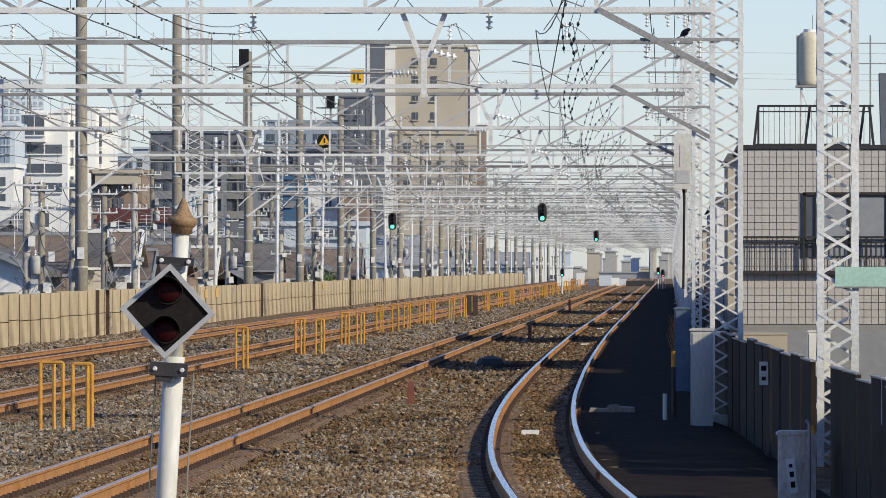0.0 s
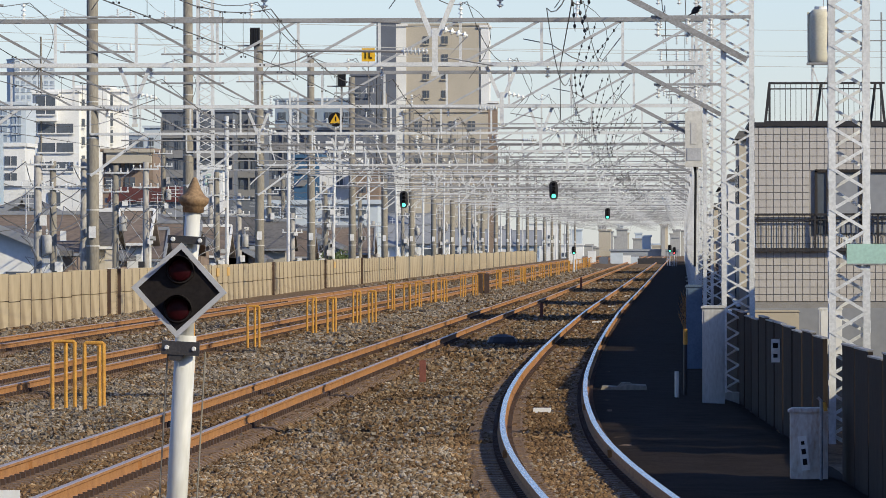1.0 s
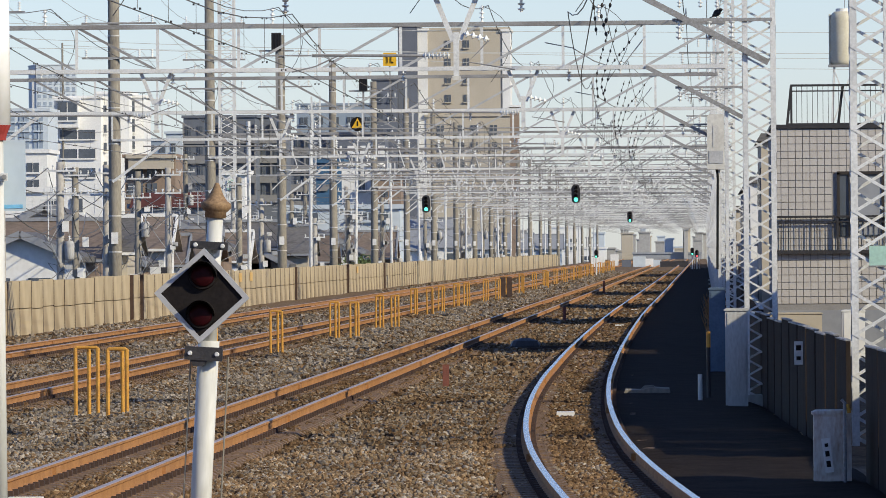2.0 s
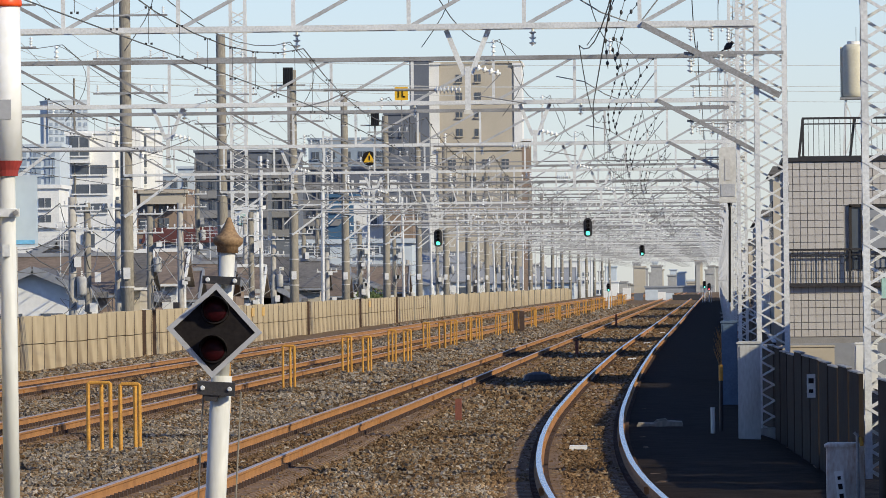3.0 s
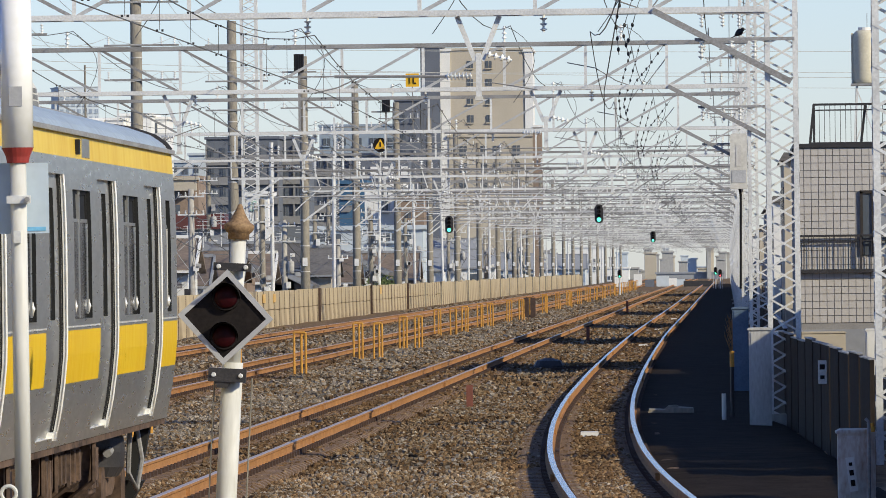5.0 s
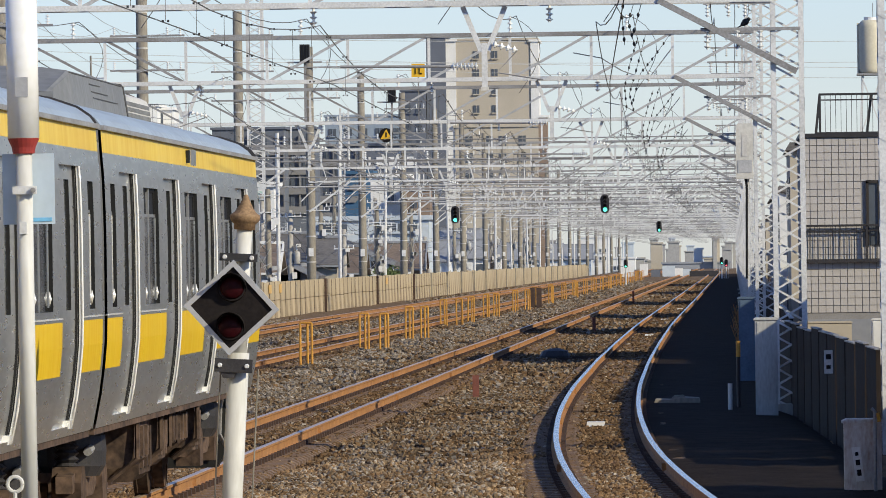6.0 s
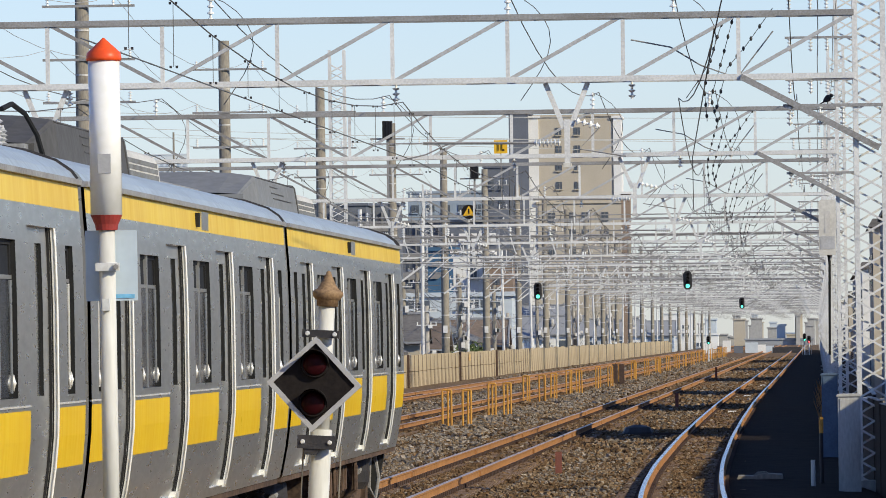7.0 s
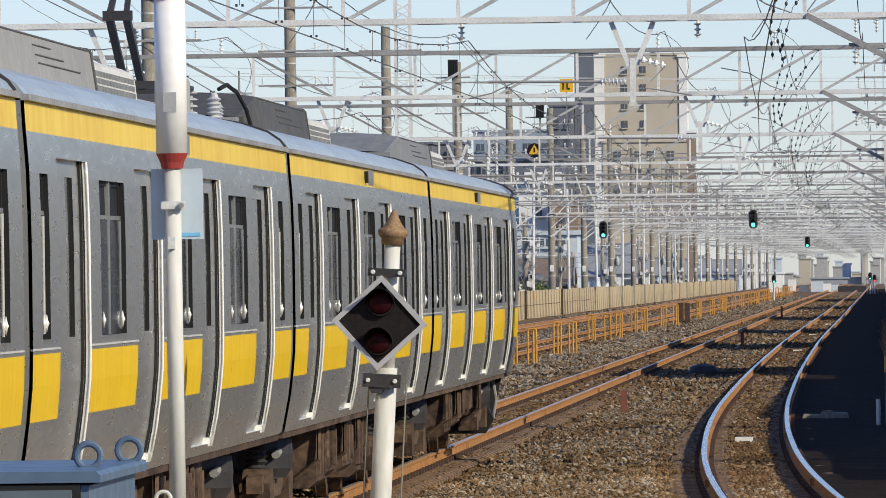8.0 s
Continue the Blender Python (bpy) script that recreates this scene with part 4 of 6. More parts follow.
        for dx in (-1.2, -0.75, -0.4):
            part("insulator", insulator((MAST_X + dx, -0.25, z), (MAST_X + dx, -0.25, z - 0.3), 0.05, 4), PORCELAIN, t)
    for x in (-18.3, -14.0, -9.1, -4.6, -2.1):
        part("insulator", insulator((x, 0.1, TOP), (x, 0.1, TOP + 0.4), 0.055, 4), PORCELAIN, t)
        loop = [(x + 0.55 * math.sin(math.pi * k / 9) + 0.02 * k, 0.1, TOP + 0.4 - (TOP + 0.4 - MESSENGER) * (k / 9) ** 1.3) for k in range(10)]
        part("jumper", Geo().line(loop, 0.007, 5), WIRE, t)
    part("footing", Geo().box(MAST_X - 0.36, MAST_X + 0.36, -0.36, 0.36, -0.7, -0.05), CONCRETE, t)
    return t


def far_gantry():
    """The same gantry in fewer pieces, for those that stand far off."""
    t = thing("catenary_gantry", pose(0, 0, 0), "far grey galvanised catenary gantry across four tracks", "gantry", "catenary gantries")
    lattice(t, MAST_X, 0, DECK, 10.2, 0.42, 0.42, pitch=0.7)
    x0, x1 = POLE_X + 0.2, MAST_X - 0.22
    for z, name in ((TOP, "upper_chord"), (LOW, "lower_chord")):
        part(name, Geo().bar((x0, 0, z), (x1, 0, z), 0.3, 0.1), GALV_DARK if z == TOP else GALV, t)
    pts = []
    for k in range(12):
        x, xn = x0 + (x1 - x0) * k / 12, x0 + (x1 - x0) * (k + 1) / 12
        pts += [(x, 0, LOW), (x, 0, TOP), (xn, 0, LOW)] if k < 6 else [(x, 0, TOP), (x, 0, LOW), (xn, 0, TOP)]
    part("truss_web", Geo().line(pts, 0.045, 4), GALV_MID, t)
    part("knee_brace", Geo().bar((MAST_X - 1.93, -0.27, LOW), (MAST_X + 0.14, -0.27, 4.95), 0.1, 0.09), GALV, t)
    for k in range(4):
        x = track_x(k, 300)
        h = x + 1.6
        part("hanger", Geo().line([(h - 0.4, 0, LOW), (h, 0, LOW - 0.7), (h, 0, LOW - 1.3), (h, 0, LOW - 0.7), (h + 0.4, 0, LOW)], 0.05, 4), GALV, t)
        part("arm", Geo().line([(h, 0, LOW - 0.95), (x - 0.5, 0, LOW - 0.9), (h, 0, LOW - 1.25), (x - 0.4, 0, CONTACT)], 0.035, 4), GALV_DARK, t)
        part("insulator", insulator((x - 0.1, 0, LOW), (x - 0.1, 0, MESSENGER), 0.09, 4), PORCELAIN, t)
    for z in (7.6, 8.5, 9.4, 5.6):
        part("bracket", Geo().bar((MAST_X - 1.3, -0.25, z), (MAST_X + 0.2, -0.25, z), 0.06), GALV_DARK, t)
    return t


def span_frame():
    """A lighter cross-span between two gantries, hung on slim masts."""
    t = thing("cross_span", pose(0, 0, 0), "light cross-span of bars and wires between catenary gantries", "cross-span", "cross-spans")
    x0, x1 = POLE_X + 0.3, MAST_X
    for x in (x0, x1):
        part("mast", Geo().tube((x, 0, DECK - 0.9), (x, 0, 8.0), 0.09, 8), GALV, t)
    for z, r in ((5.55, 0.04), (6.7, 0.05), (7.6, 0.03)):
        part("cross_bar", Geo().tube((x0, 0, z), (x1, 0, z), r, 6), GALV_MID if z < 6 else GALV_DARK, t)
    for k, x in enumerate((-18.2, -16.2, -13.4, -11.6, -8.0, -6.4, -4.4, -2.8, -1.1)):
        part("drop_arm", Geo().line([(x, 0, 6.7), (x + 0.25, 0, 5.9), (x - 0.6, 0, 5.2), (x - 0.9, 0, 4.9)], 0.035, 4), GALV, t)
        part("insulator", insulator((x, 0, 6.7), (x, 0, 7.1), 0.09, 4), PORCELAIN, t)
        if k % 2:
            part("stay", Geo().bar((x - 1.2, 0, 5.55), (x + 0.6, 0, 6.7), 0.05), GALV_DARK, t)
    return t


first = gantry()
first.matrix_basis = pose(0, GANTRY_Y[0], 0)
far = far_gantry()
far.matrix_basis = pose(-0.26, GANTRY_Y[9], 0)
for k, y in enumerate(GANTRY_Y[1:]):
    if k != 8:
        copy_thing(first if k < 8 else far, pose((-0.14, -0.22, -0.26)[min(k, 2)], y, 0))
cs = span_frame()
cs.matrix_basis = pose(-0.3, 360, 0)
for y in list(range(415, 1000, 54)) + list(range(1030, 1500, 90)):
    copy_thing(cs, pose(-0.3 + 0.05 * math.sin(y), y, 0.3 * math.sin(y * 1.7), 0, 0.9 * math.sin(y * 0.9), 3 * math.sin(y * 2.3)))


def concrete_pole(y, x=POLE_X, top=12.6, base=-6.0):
    p = thing("catenary_pole", pose(x, y, 0), "tall brown-grey round concrete pole with pale bands, behind the parapet", "pole", "concrete poles")
    part("shaft", Geo().tube((0, 0, base), (0, 0, top), 0.25, 16, 0.19), POLE_CONC, p, smooth=True)
    for z in np.arange(0.9, top - 0.5, 1.25):
        part("band", Geo().tube((0, 0, z), (0, 0, z + 0.05), 0.25 - 0.06 * (z + 6) / 18.6 + 0.012, 16), POLE_BAND, p)
    part("plate", Geo().box(-0.12, 0.12, -0.29, -0.26, 2.45, 2.85), WHITE_PLATE, p, "small white blank plate")
    for z in (8.9, 10.1, 11.6):
        part("crossarm", Geo().bar((-1.1, -0.2, z), (1.5, -0.2, z), 0.07), GALV_DARK, p)
        for x in (-0.95, 0.9, 1.35):
            part("insulator", insulator((x, -0.2, z), (x, -0.2, z + 0.3), 0.06, 4), PORCELAIN, p)
    return p


pole = concrete_pole(GANTRY_Y[2])
for y in GANTRY_Y[3:]:
    copy_thing(pole, pose(POLE_X, y, 0))

for x, y, z in ((-14.78, 277.7, 9.1), (-14.07, 331.7, 8.75)):
    b = thing("switch_box", pose(x, y, z), "dark ribbed switch box on a bracket at a catenary beam", "switch box", "switch boxes")
    part("case", Geo().box(-0.17, 0.17, -0.15, 0.15, 0, 0.62), DARK, b)
    for k in range(4):
        part("rib", Geo().box(-0.16 + 0.09 * k, -0.12 + 0.09 * k, -0.18, -0.15, 0.03, 0.59), BLACK, b)
    part("bracket", Geo().bar((0, 0.05, 0), (0, 0.05, TOP - z), 0.08).bar((-0.6, 0, 0), (0.6, 0, 0), 0.06), GALV_DARK, b)

# ---- wires along the tracks ----


def span_points(x0, z0, x1, z1, y0, y1, sag, n=8):
    return [(x0 + (x1 - x0) * k / n, y0 + (y1 - y0) * k / n, z0 + (z1 - z0) * k / n - sag * 4 * (k / n) * (1 - k / n)) for k in range(n + 1)]


stops = [70] + GANTRY_Y
for k in range(4):
    g, gm, gd, beads = Geo(), Geo(), Geo(), Geo()
    low, high = [], []
    for i, (a, b) in enumerate(zip(stops, stops[1:])):
        xa, xb = track_x(k, a), track_x(k, b)
        low.append((xa + (0.2 if i % 2 else -0.2), a, CONTACT))
        high += span_points(xa, MESSENGER, xb, MESSENGER, a, b, 0.55)[:-1]
        if a < 450 and not (k == 3 and a < 130):
            for q in range(10):
                f = (q + 0.5) / 10
                zz = MESSENGER - 0.55 * 4 * f * (1 - f)
                gd.tube((xa + (xb - xa) * f, a + (b - a) * f, CONTACT), (xa + (xb - xa) * f, a + (b - a) * f, zz), 0.0035, 4)
                for zc in (CONTACT, zz):
                    for o in (-0.03, 0.03):
                        beads.box(xa + (xb - xa) * f + o - 0.011, xa + (xb - xa) * f + o + 0.011, a + (b - a) * f - 0.02, a + (b - a) * f + 0.02, zc - 0.014, zc + 0.01)
    g.line(low, 0.0075, 5)
    gm.line(high, 0.008, 5)
    c = thing("overhead_line", pose(0, 0, 0), "thin dark contact wire hung from a messenger wire over the track", "wire", "overhead lines")
    part("contact_wire", g, WIRE, c)
    part("messenger_wire", gm, WIRE, c)
    tagged(part("dropper", gd, WIRE, c), kind="stuff")
    tagged(part("wire_clamp", beads, DARK, c, "small dark clamps on the wires"), kind="stuff")
for x, z, r, sag in ((MAST_X - 1.2, 7.3, 0.009, 0.7), (MAST_X - 0.75, 8.2, 0.009, 0.7), (MAST_X - 0.4, 9.1, 0.008, 0.8), (-2.1, 7.4, 0.009, 0.6), (-4.6, 7.4, 0.009, 0.6),
                     (-9.1, 7.4, 0.009, 0.6), (-14.0, 7.4, 0.009, 0.6), (-18.3, 7.4, 0.009, 0.6), (POLE_X + 0.9, 9.2, 0.008, 0.9), (POLE_X + 1.35, 10.4, 0.008, 0.9), (POLE_X - 0.95, 10.4, 0.008, 0.9), (POLE_X + 0.9, 11.9, 0.008, 1.0)):
    g, pts = Geo(), []
    for a, b in zip(GANTRY_Y, GANTRY_Y[1:]):
        pts += span_points(x, z, x, z, a, b, sag)[:-1]
    g.line(pts, r, 5)
    single("feeder_wire", g, WIRE_PALE if z > 8 else WIRE, "long sagging feeder wire along the gantries", "wire", "feeder wires")

# slack jumpers strung with dark beads near the east end of the first beams
for yb, x, z in ((121.3, -1.35, 6.95), (172.3, -2.0, 6.9), (224.3, -2.2, 6.85), (278.3, -2.3, 6.8)):
    j = thing("beaded_jumper", pose(x, yb, z), "slack dark jumper cables strung with round beads under the beam", "cable", "beaded jumpers")
    for k, pts in enumerate(([(0, 0, 0), (-0.18, 0, -0.55), (-0.3, 0, -1.05), (-0.26, 0, -1.55)], [(0.16, 0, 0.05), (-0.02, 0, -0.6), (-0.2, 0, -1.2), (-0.1, 0, -1.6)],
                             [(0.75, 0, 0.15), (0.35, 0, -0.4), (0.05, 0, -0.75), (-0.15, 0, -1.45)], [(-1.4, 0, -0.3), (-0.8, 0, -0.42), (-0.35, 0, -0.7), (0.2, 0, -0.9), (0.75, 0, -0.2)])):
        part("cable", Geo().line(pts, 0.006 if k < 3 else 0.013, 6), WIRE if k < 3 else GALV_DARK, j)
        if k < 3:
            beads = Geo()
            for a, b in zip(pts, pts[1:]):
                for q in range(3):
                    c = Vector(a).lerp(Vector(b), (q + 0.5) / 3)
                    beads.lathe(c - Vector((0, 0, 0.035)), c + Vector((0, 0, 0.035)), ((0, 0.008), (0.25, 0.02), (0.5, 0.023), (0.75, 0.02), (1, 0.008)), 8)
            tagged(part("bead", beads, DARK, j), kind="stuff")

# ---- signal on its leaning post ----


def lamp_diamond():
    t = thing("diamond_signal", pose(-3.34, 53.2, 1.888, 0, 3.4, 0), "black diamond signal, grey rim, two unlit red lamps, white post", "signal")
    h = 0.318
    rim = Geo()
    for a, b in (((0, h), (h, 0)), ((h, 0), (0, -h)), ((0, -h), (-h, 0)), ((-h, 0), (0, h))):
        ia, ib = (a[0] * 0.855, a[1] * 0.855), (b[0] * 0.855, b[1] * 0.855)
        i = len(rim.v)
        rim.v += [(p[0], y, p[1]) for y in (-0.03, 0.012) for p in (a, b, ib, ia)]
        rim.f += [(i, i + 1, i + 2, i + 3), (i + 4, i + 5, i + 6, i + 7), (i, i + 1, i + 5, i + 4), (i + 2, i + 3, i + 7, i + 6)]
    part("rim", rim, SIGN_GREY, t, "grey painted rim")
    part("board", Geo().prism(((0, 0.276), (0.276, 0), (0, -0.276), (-0.276, 0)), "y", -0.012, 0.01), SIGN_BLACK, t)
    for z in (0.135, -0.125):
        lamp = part("lamp", Geo().lathe((0, -0.012, z), (0, -0.05, z), ((0, 0.095), (1, 0.09)), 28), SIGN_BLACK, t)
        part("lens", Geo().lathe((0, -0.05, z), (0, -0.075, z), ((0, 0.08), (0.5, 0.07), (0.85, 0.04), (1, 0.01)), 28), LENS_RED, lamp, smooth=True)
        hood = Geo()
        n = 22
        for k in range(n):
            a0, a1 = radians(-15 + 210 * k / n), radians(-15 + 210 * (k + 1) / n)
            d0, d1 = 0.19 * math.sin(max(0.15, math.sin((a0 + 0.26) * 0.86))), 0.19 * math.sin(max(0.15, math.sin((a1 + 0.26) * 0.86)))
            for r in (0.088, 0.094):
                hood.quad((r * math.cos(a0), -0.02, z + r * math.sin(a0)), (r * math.cos(a1), -0.02, z + r * math.sin(a1)),
                          (r * math.cos(a1), -0.02 - d1, z + r * math.sin(a1)), (r * math.cos(a0), -0.02 - d0, z + r * math.sin(a0)))
        part("hood", hood, SIGN_BLACK, lamp)
    part("post", Geo().tube((0.055, 0.12, -2.2), (0.055, 0.12, -0.3), 0.07, 24), POST_WHITE, t, smooth=True)
    part("upper_post", Geo().tube((0.055, 0.12, -0.3), (0.055, 0.12, 0.53), 0.052, 24), POST_WHITE, t, smooth=True)
    part("finial", Geo().lathe((0.055, 0.12, 0.52), (0.055, 0.12, 0.755), ((0, 0.07), (0.17, 0.072), (0.2, 0.084), (0.29, 0.099), (0.37, 0.102), (0.42, 0.1), (0.46, 0.086), (0.49, 0.074), (0.55, 0.064), (0.62, 0.052), (0.72, 0.04), (0.86, 0.025), (0.96, 0.016), (1, 0.008)), 28), RUST_CAP, t, "rusted onion-shaped cap", smooth=True)
    for z, hh in ((0.335, 0.026), (-0.385, 0.045)):
        br = part("bracket", Geo().box(-0.095, 0.155, -0.02, 0.05, z - hh, z + hh).box(0.0, 0.1, 0.0, 0.2, z - hh * 0.8, z + hh * 0.8), DARK, t)
        for x in (-0.06, 0.12):
            part("bolt", Geo().lathe((x, -0.02, z), (x, -0.035, z), ((0, 0.017), (1, 0.012)), 8), GALV, br)
    part("bracket_foot", Geo().prism(((-0.035, -0.47), (0.035, -0.47), (0.06, -0.42), (-0.06, -0.42)), "y", -0.01, 0.06), DARK, t)
    for x in (-0.06, 0.19):
        part("stay_wire", Geo().tube((x, 0.12, -2.2), (x, 0.12, -0.4), 0.006, 5), POLE_CONC, t)
    return t


lamp_diamond()

# ---- east side: fence, boxes, mast, house ----


def fence(pts, width, label):
    f = thing("fence", pose(0, 0, 0), label, "fence", "lineside fence")
    for (x0, y0), (x1, y1) in zip(pts, pts[1:]):
        n = max(1, round(math.dist((x0, y0), (x1, y1)) / width))
        for k in range(n):
            a, b = k / n, (k + 1) / n - 0.012
            h = 1.15 + random.uniform(-0.035, 0.035)
            p, q = (x0 + (x1 - x0) * a, y0 + (y1 - y0) * a), (x0 + (x1 - x0) * b, y0 + (y1 - y0) * b)
            g = Geo().prism((p, q, (q[0] + 0.05, q[1]), (p[0] + 0.05, p[1])), "z", -0.45, h)
            part("sheet", g, FENCE, f)
            part("cap", Geo().prism(((p[0] - 0.012, p[1]), (q[0] - 0.012, q[1]), (q[0] + 0.06, q[1]), (p[0] + 0.06, p[1])), "z", h, h + 0.016), GALV_DARK, f)
    return f


fence([(0.72, 129), (0.77, 124.5), (1.56, 88.2)], 3.4, "dark brown sheet fence beside the track, pale top caps")
fence([(1.60, 80.5), (1.9, 70.7), (2.3, 58)], 2.6, "dark brown sheet fence beside the track, pale top caps")
low = fence([(1.12, 900), (1.05, 400), (0.98, 200), (0.9, 130)], 9.0, "low dark fence along the far track")


def plate(x, y, z, w, h, label, bars, tilt=0):
    p = thing("sign_plate", pose(x, y, z, 0, tilt, 0), label, "sign")
    part("sheet", Geo().box(-w / 2, w / 2, -0.01, 0.01, -h / 2, h / 2), WHITE_PLATE, p)
    for bx, bz, bw, bh in bars:
        part("bar", Geo().box(bx * w - bw * w / 2, bx * w + bw * w / 2, -0.016, -0.01, bz * h - bh * h / 2, bz * h + bh * h / 2), SIGN_BLACK, p)


plate(1.185, 102.4, 0.822, 0.11, 0.3, "small white plate with two dark bars on the fence", ((0, 0.22, 0.6, 0.22), (0, -0.22, 0.5, 0.16)))
plate(1.197, 79.3, 0.116, 0.085, 0.34, "narrow white plate with dark bars on a grey box", ((0, 0.3, 0.4, 0.1), (0, 0.05, 0.5, 0.16), (0, -0.25, 0.5, 0.18)), -7)
plate(1.901, 71.4, 0.988, 0.06, 0.42, "narrow pale plate fixed to the fence", ())


def cabinet(x, y, z0, z1, w, d, m, label, door=True):
    c = thing("trackside_cabinet", pose(x, y, 0), label, "cabinet", "trackside cabinets")
    part("case", Geo().box(-w / 2, w / 2, -d / 2, d / 2, z0, z1 - 0.03), m, c)
    part("lid", Geo().prism(((-w / 2 - 0.02, z1 - 0.03), (w / 2 + 0.02, z1 - 0.03), (w / 2 + 0.02, z1 - 0.01), (w / 2 - 0.02, z1 + 0.01), (-w / 2 + 0.02, z1 + 0.01), (-w / 2 - 0.02, z1 - 0.01)), "y", -d / 2 - 0.02, d / 2 + 0.02), m, c)
    if door:
        part("door", Geo().box(-w / 2 + 0.03, w / 2 - 0.03, -d / 2 - 0.014, -d / 2, z0 + 0.06, z1 - 0.06), m, c)
    return c


BOX_GREY = mat("weathered_grey_box_paint", (0.5, 0.5, 0.48), (0.36, 0.34, 0.32), 0.6, 0, 3, 30, 0.1, (1, 1, 0.3))
BOX_RUST = mat("rust_stained_white_box", (0.62, 0.58, 0.53), (0.36, 0.22, 0.14), 0.6, 0, 5, 30, 0.1, (1, 1, 0.4), mixat=0.58)
cabinet(1.250, 79.65, -0.4, 0.548, 0.37, 0.5, BOX_RUST, "white metal box with rust-stained top edge")
cabinet(0.457, 118.2, -0.4, 1.271, 0.33, 0.5, BOX_GREY, "tall plain grey metal box at the mast's foot")
cabinet(0.222, 150, -0.4, 1.414, 0.3, 0.6, BLUE_BOX, "blue-grey metal box beside the track")
cabinet(3.243, 176, -0.4, 0.772, 0.5, 0.6, RENDER_W, "white metal box behind the fence")
cabinet(1.981, 178, -0.4, 0.706, 1.2, 0.6, RENDER_B, "low beige block before the house")
hd = thing("grab_handle", pose(0, 0, 0), "bent dark metal handle with a yellow sleeve beside the box", "handle")
part_box = Geo().line([(1.363, 79, -0.3), (1.363, 79, 0.638), (1.330, 79, 0.672)], 0.018, 8)
part("stem", part_box, GALV_DARK, hd)
part("sleeve", Geo().tube((1.391, 79, 0.627), (1.408, 79, 0.538), 0.02, 8), YELLOW_PIPE, hd, "yellow sleeve")
pst = thing("marker_post", pose(0.044, 124, 0), "thin black post with a yellow top", "post")
part("stem", Geo().tube((0, 0, -0.4), (0, 0, 0.631), 0.03, 8), DARK, pst)
part("sleeve", Geo().tube((0, 0, 0.631), (0, 0, 0.875), 0.035, 10), YELLOW_PIPE, pst)
single("stub_post", Geo().tube((-0.086, 122, -0.4), (-0.086, 122, 0.252), 0.035, 10), POST_WHITE, "short white marker stub beside the track", "post")

mast = thing("lattice_mast", pose(0, 0, 0), "pale galvanised lattice mast behind the fence", "mast")
lattice(mast, 2.036, 98, -0.4, 8.5, 0.42, 0.42, 0.085, 0.5, 0.052)
sg = thing("green_sign", pose(2.411, 97.72, 2.062), "pale green sheet board on the lattice mast", "sign")
part("board", Geo().box(-0.41, 0.41, -0.01, 0.02, -0.12, 0.12), MINT, sg)
part("edge", Geo().box(-0.42, 0.42, -0.02, 0.03, -0.135, -0.12), GALV_DARK, sg)
bx = thing("transformer_box", pose(0.33, 223.44, 5.056), "pale grey electrical box with a yellow strip, hung on a mast", "box")
part("case", Geo().prism(((-0.24, -0.72), (0.24, -0.72), (0.24, 0.76), (0.18, 0.82), (-0.18, 0.82), (-0.24, 0.76)), "y", -0.3, 0.3), AC_BEIGE, bx)
part("strip", Geo().box(-0.08, 0.08, -0.31, -0.3, -0.1, 0.5), POLE_BAND, bx)
part("lower_panel", Geo().box(-0.2, 0.2, -0.315, -0.3, -0.55, -0.2), GALV_MID, bx)
part("cable", Geo().line([(0, 0, -0.62), (0.05, 0, -0.9), (0.02, 0, -3.5)], 0.04, 6), BLACK, bx)

# house with a tiled front
HX0, HX1, HY0, HY1 = 1.555, 11.0, 181.0, 194.0
HTOP = 4.836
house = thing("tiled_house", pose(0, 0, 0), "flat-roofed house with pale square wall tiles, balcony and roof railing", "house")
part("wall", Geo().box(HX0, HX1, HY0, HY1, -6.0, HTOP), GROUT, house)
part("roof", Geo().box(HX0 - 0.06, HX1 + 0.06, HY0 - 0.06, HY1, HTOP, HTOP + 0.09), DARK, house, "dark parapet coping")
WIN = (3.021, 3.23, 3.83)
TW = 0.164
FRAME_DK = mat("dark_bronze_window_frame", (0.05, 0.042, 0.036), (0.035, 0.03, 0.026), 0.5, 0, 4, 30, 0)
TILE_MESH = Geo().prism(((0.008, 0.008), (TW - 0.008, 0.008), (TW - 0.008, TW - 0.008), (0.008, TW - 0.008)), "y", -0.018, 0.0).mesh("tile", TILE)
TILE_ROWS = int((HTOP - 0.757) / TW)
tile_rest = Geo()
for j in range(TILE_ROWS):
    for i in range(30):
        x, z = HX0 + 0.01 + i * TW, HTOP - 0.02 - (j + 1) * TW
        if x > WIN[0] - 0.2 and WIN[1] - 0.95 < z < WIN[2]:
            continue
        if i < 12:
            ob = new("tile", TILE_MESH)
            ob.parent, ob.matrix_basis = house, pose(x, HY0, z)
        else:
            tile_rest.box(x + 0.008, x + TW - 0.008, HY0 - 0.018, HY0, z + 0.008, z + TW - 0.008)
tagged(part("tile", tile_rest, TILE, house), kind="stuff")
part("base_wall", Geo().box(HX0, HX1, HY0 - 0.03, HY0, -1.2, 0.732), RENDER_G, house)
win = part("window", Geo().box(WIN[0], WIN[0] + 1.9, HY0 - 0.02, HY0 + 0.02, WIN[1] - 0.83, WIN[2]), WINDOW, house)
for dx in (0.0, 0.26, 1.0, 1.85):
    part("window_frame", Geo().box(WIN[0] + dx - 0.03, WIN[0] + dx + 0.03, HY0 - 0.06, HY0 - 0.02, WIN[1] - 0.83, WIN[2]), FRAME_DK, win)
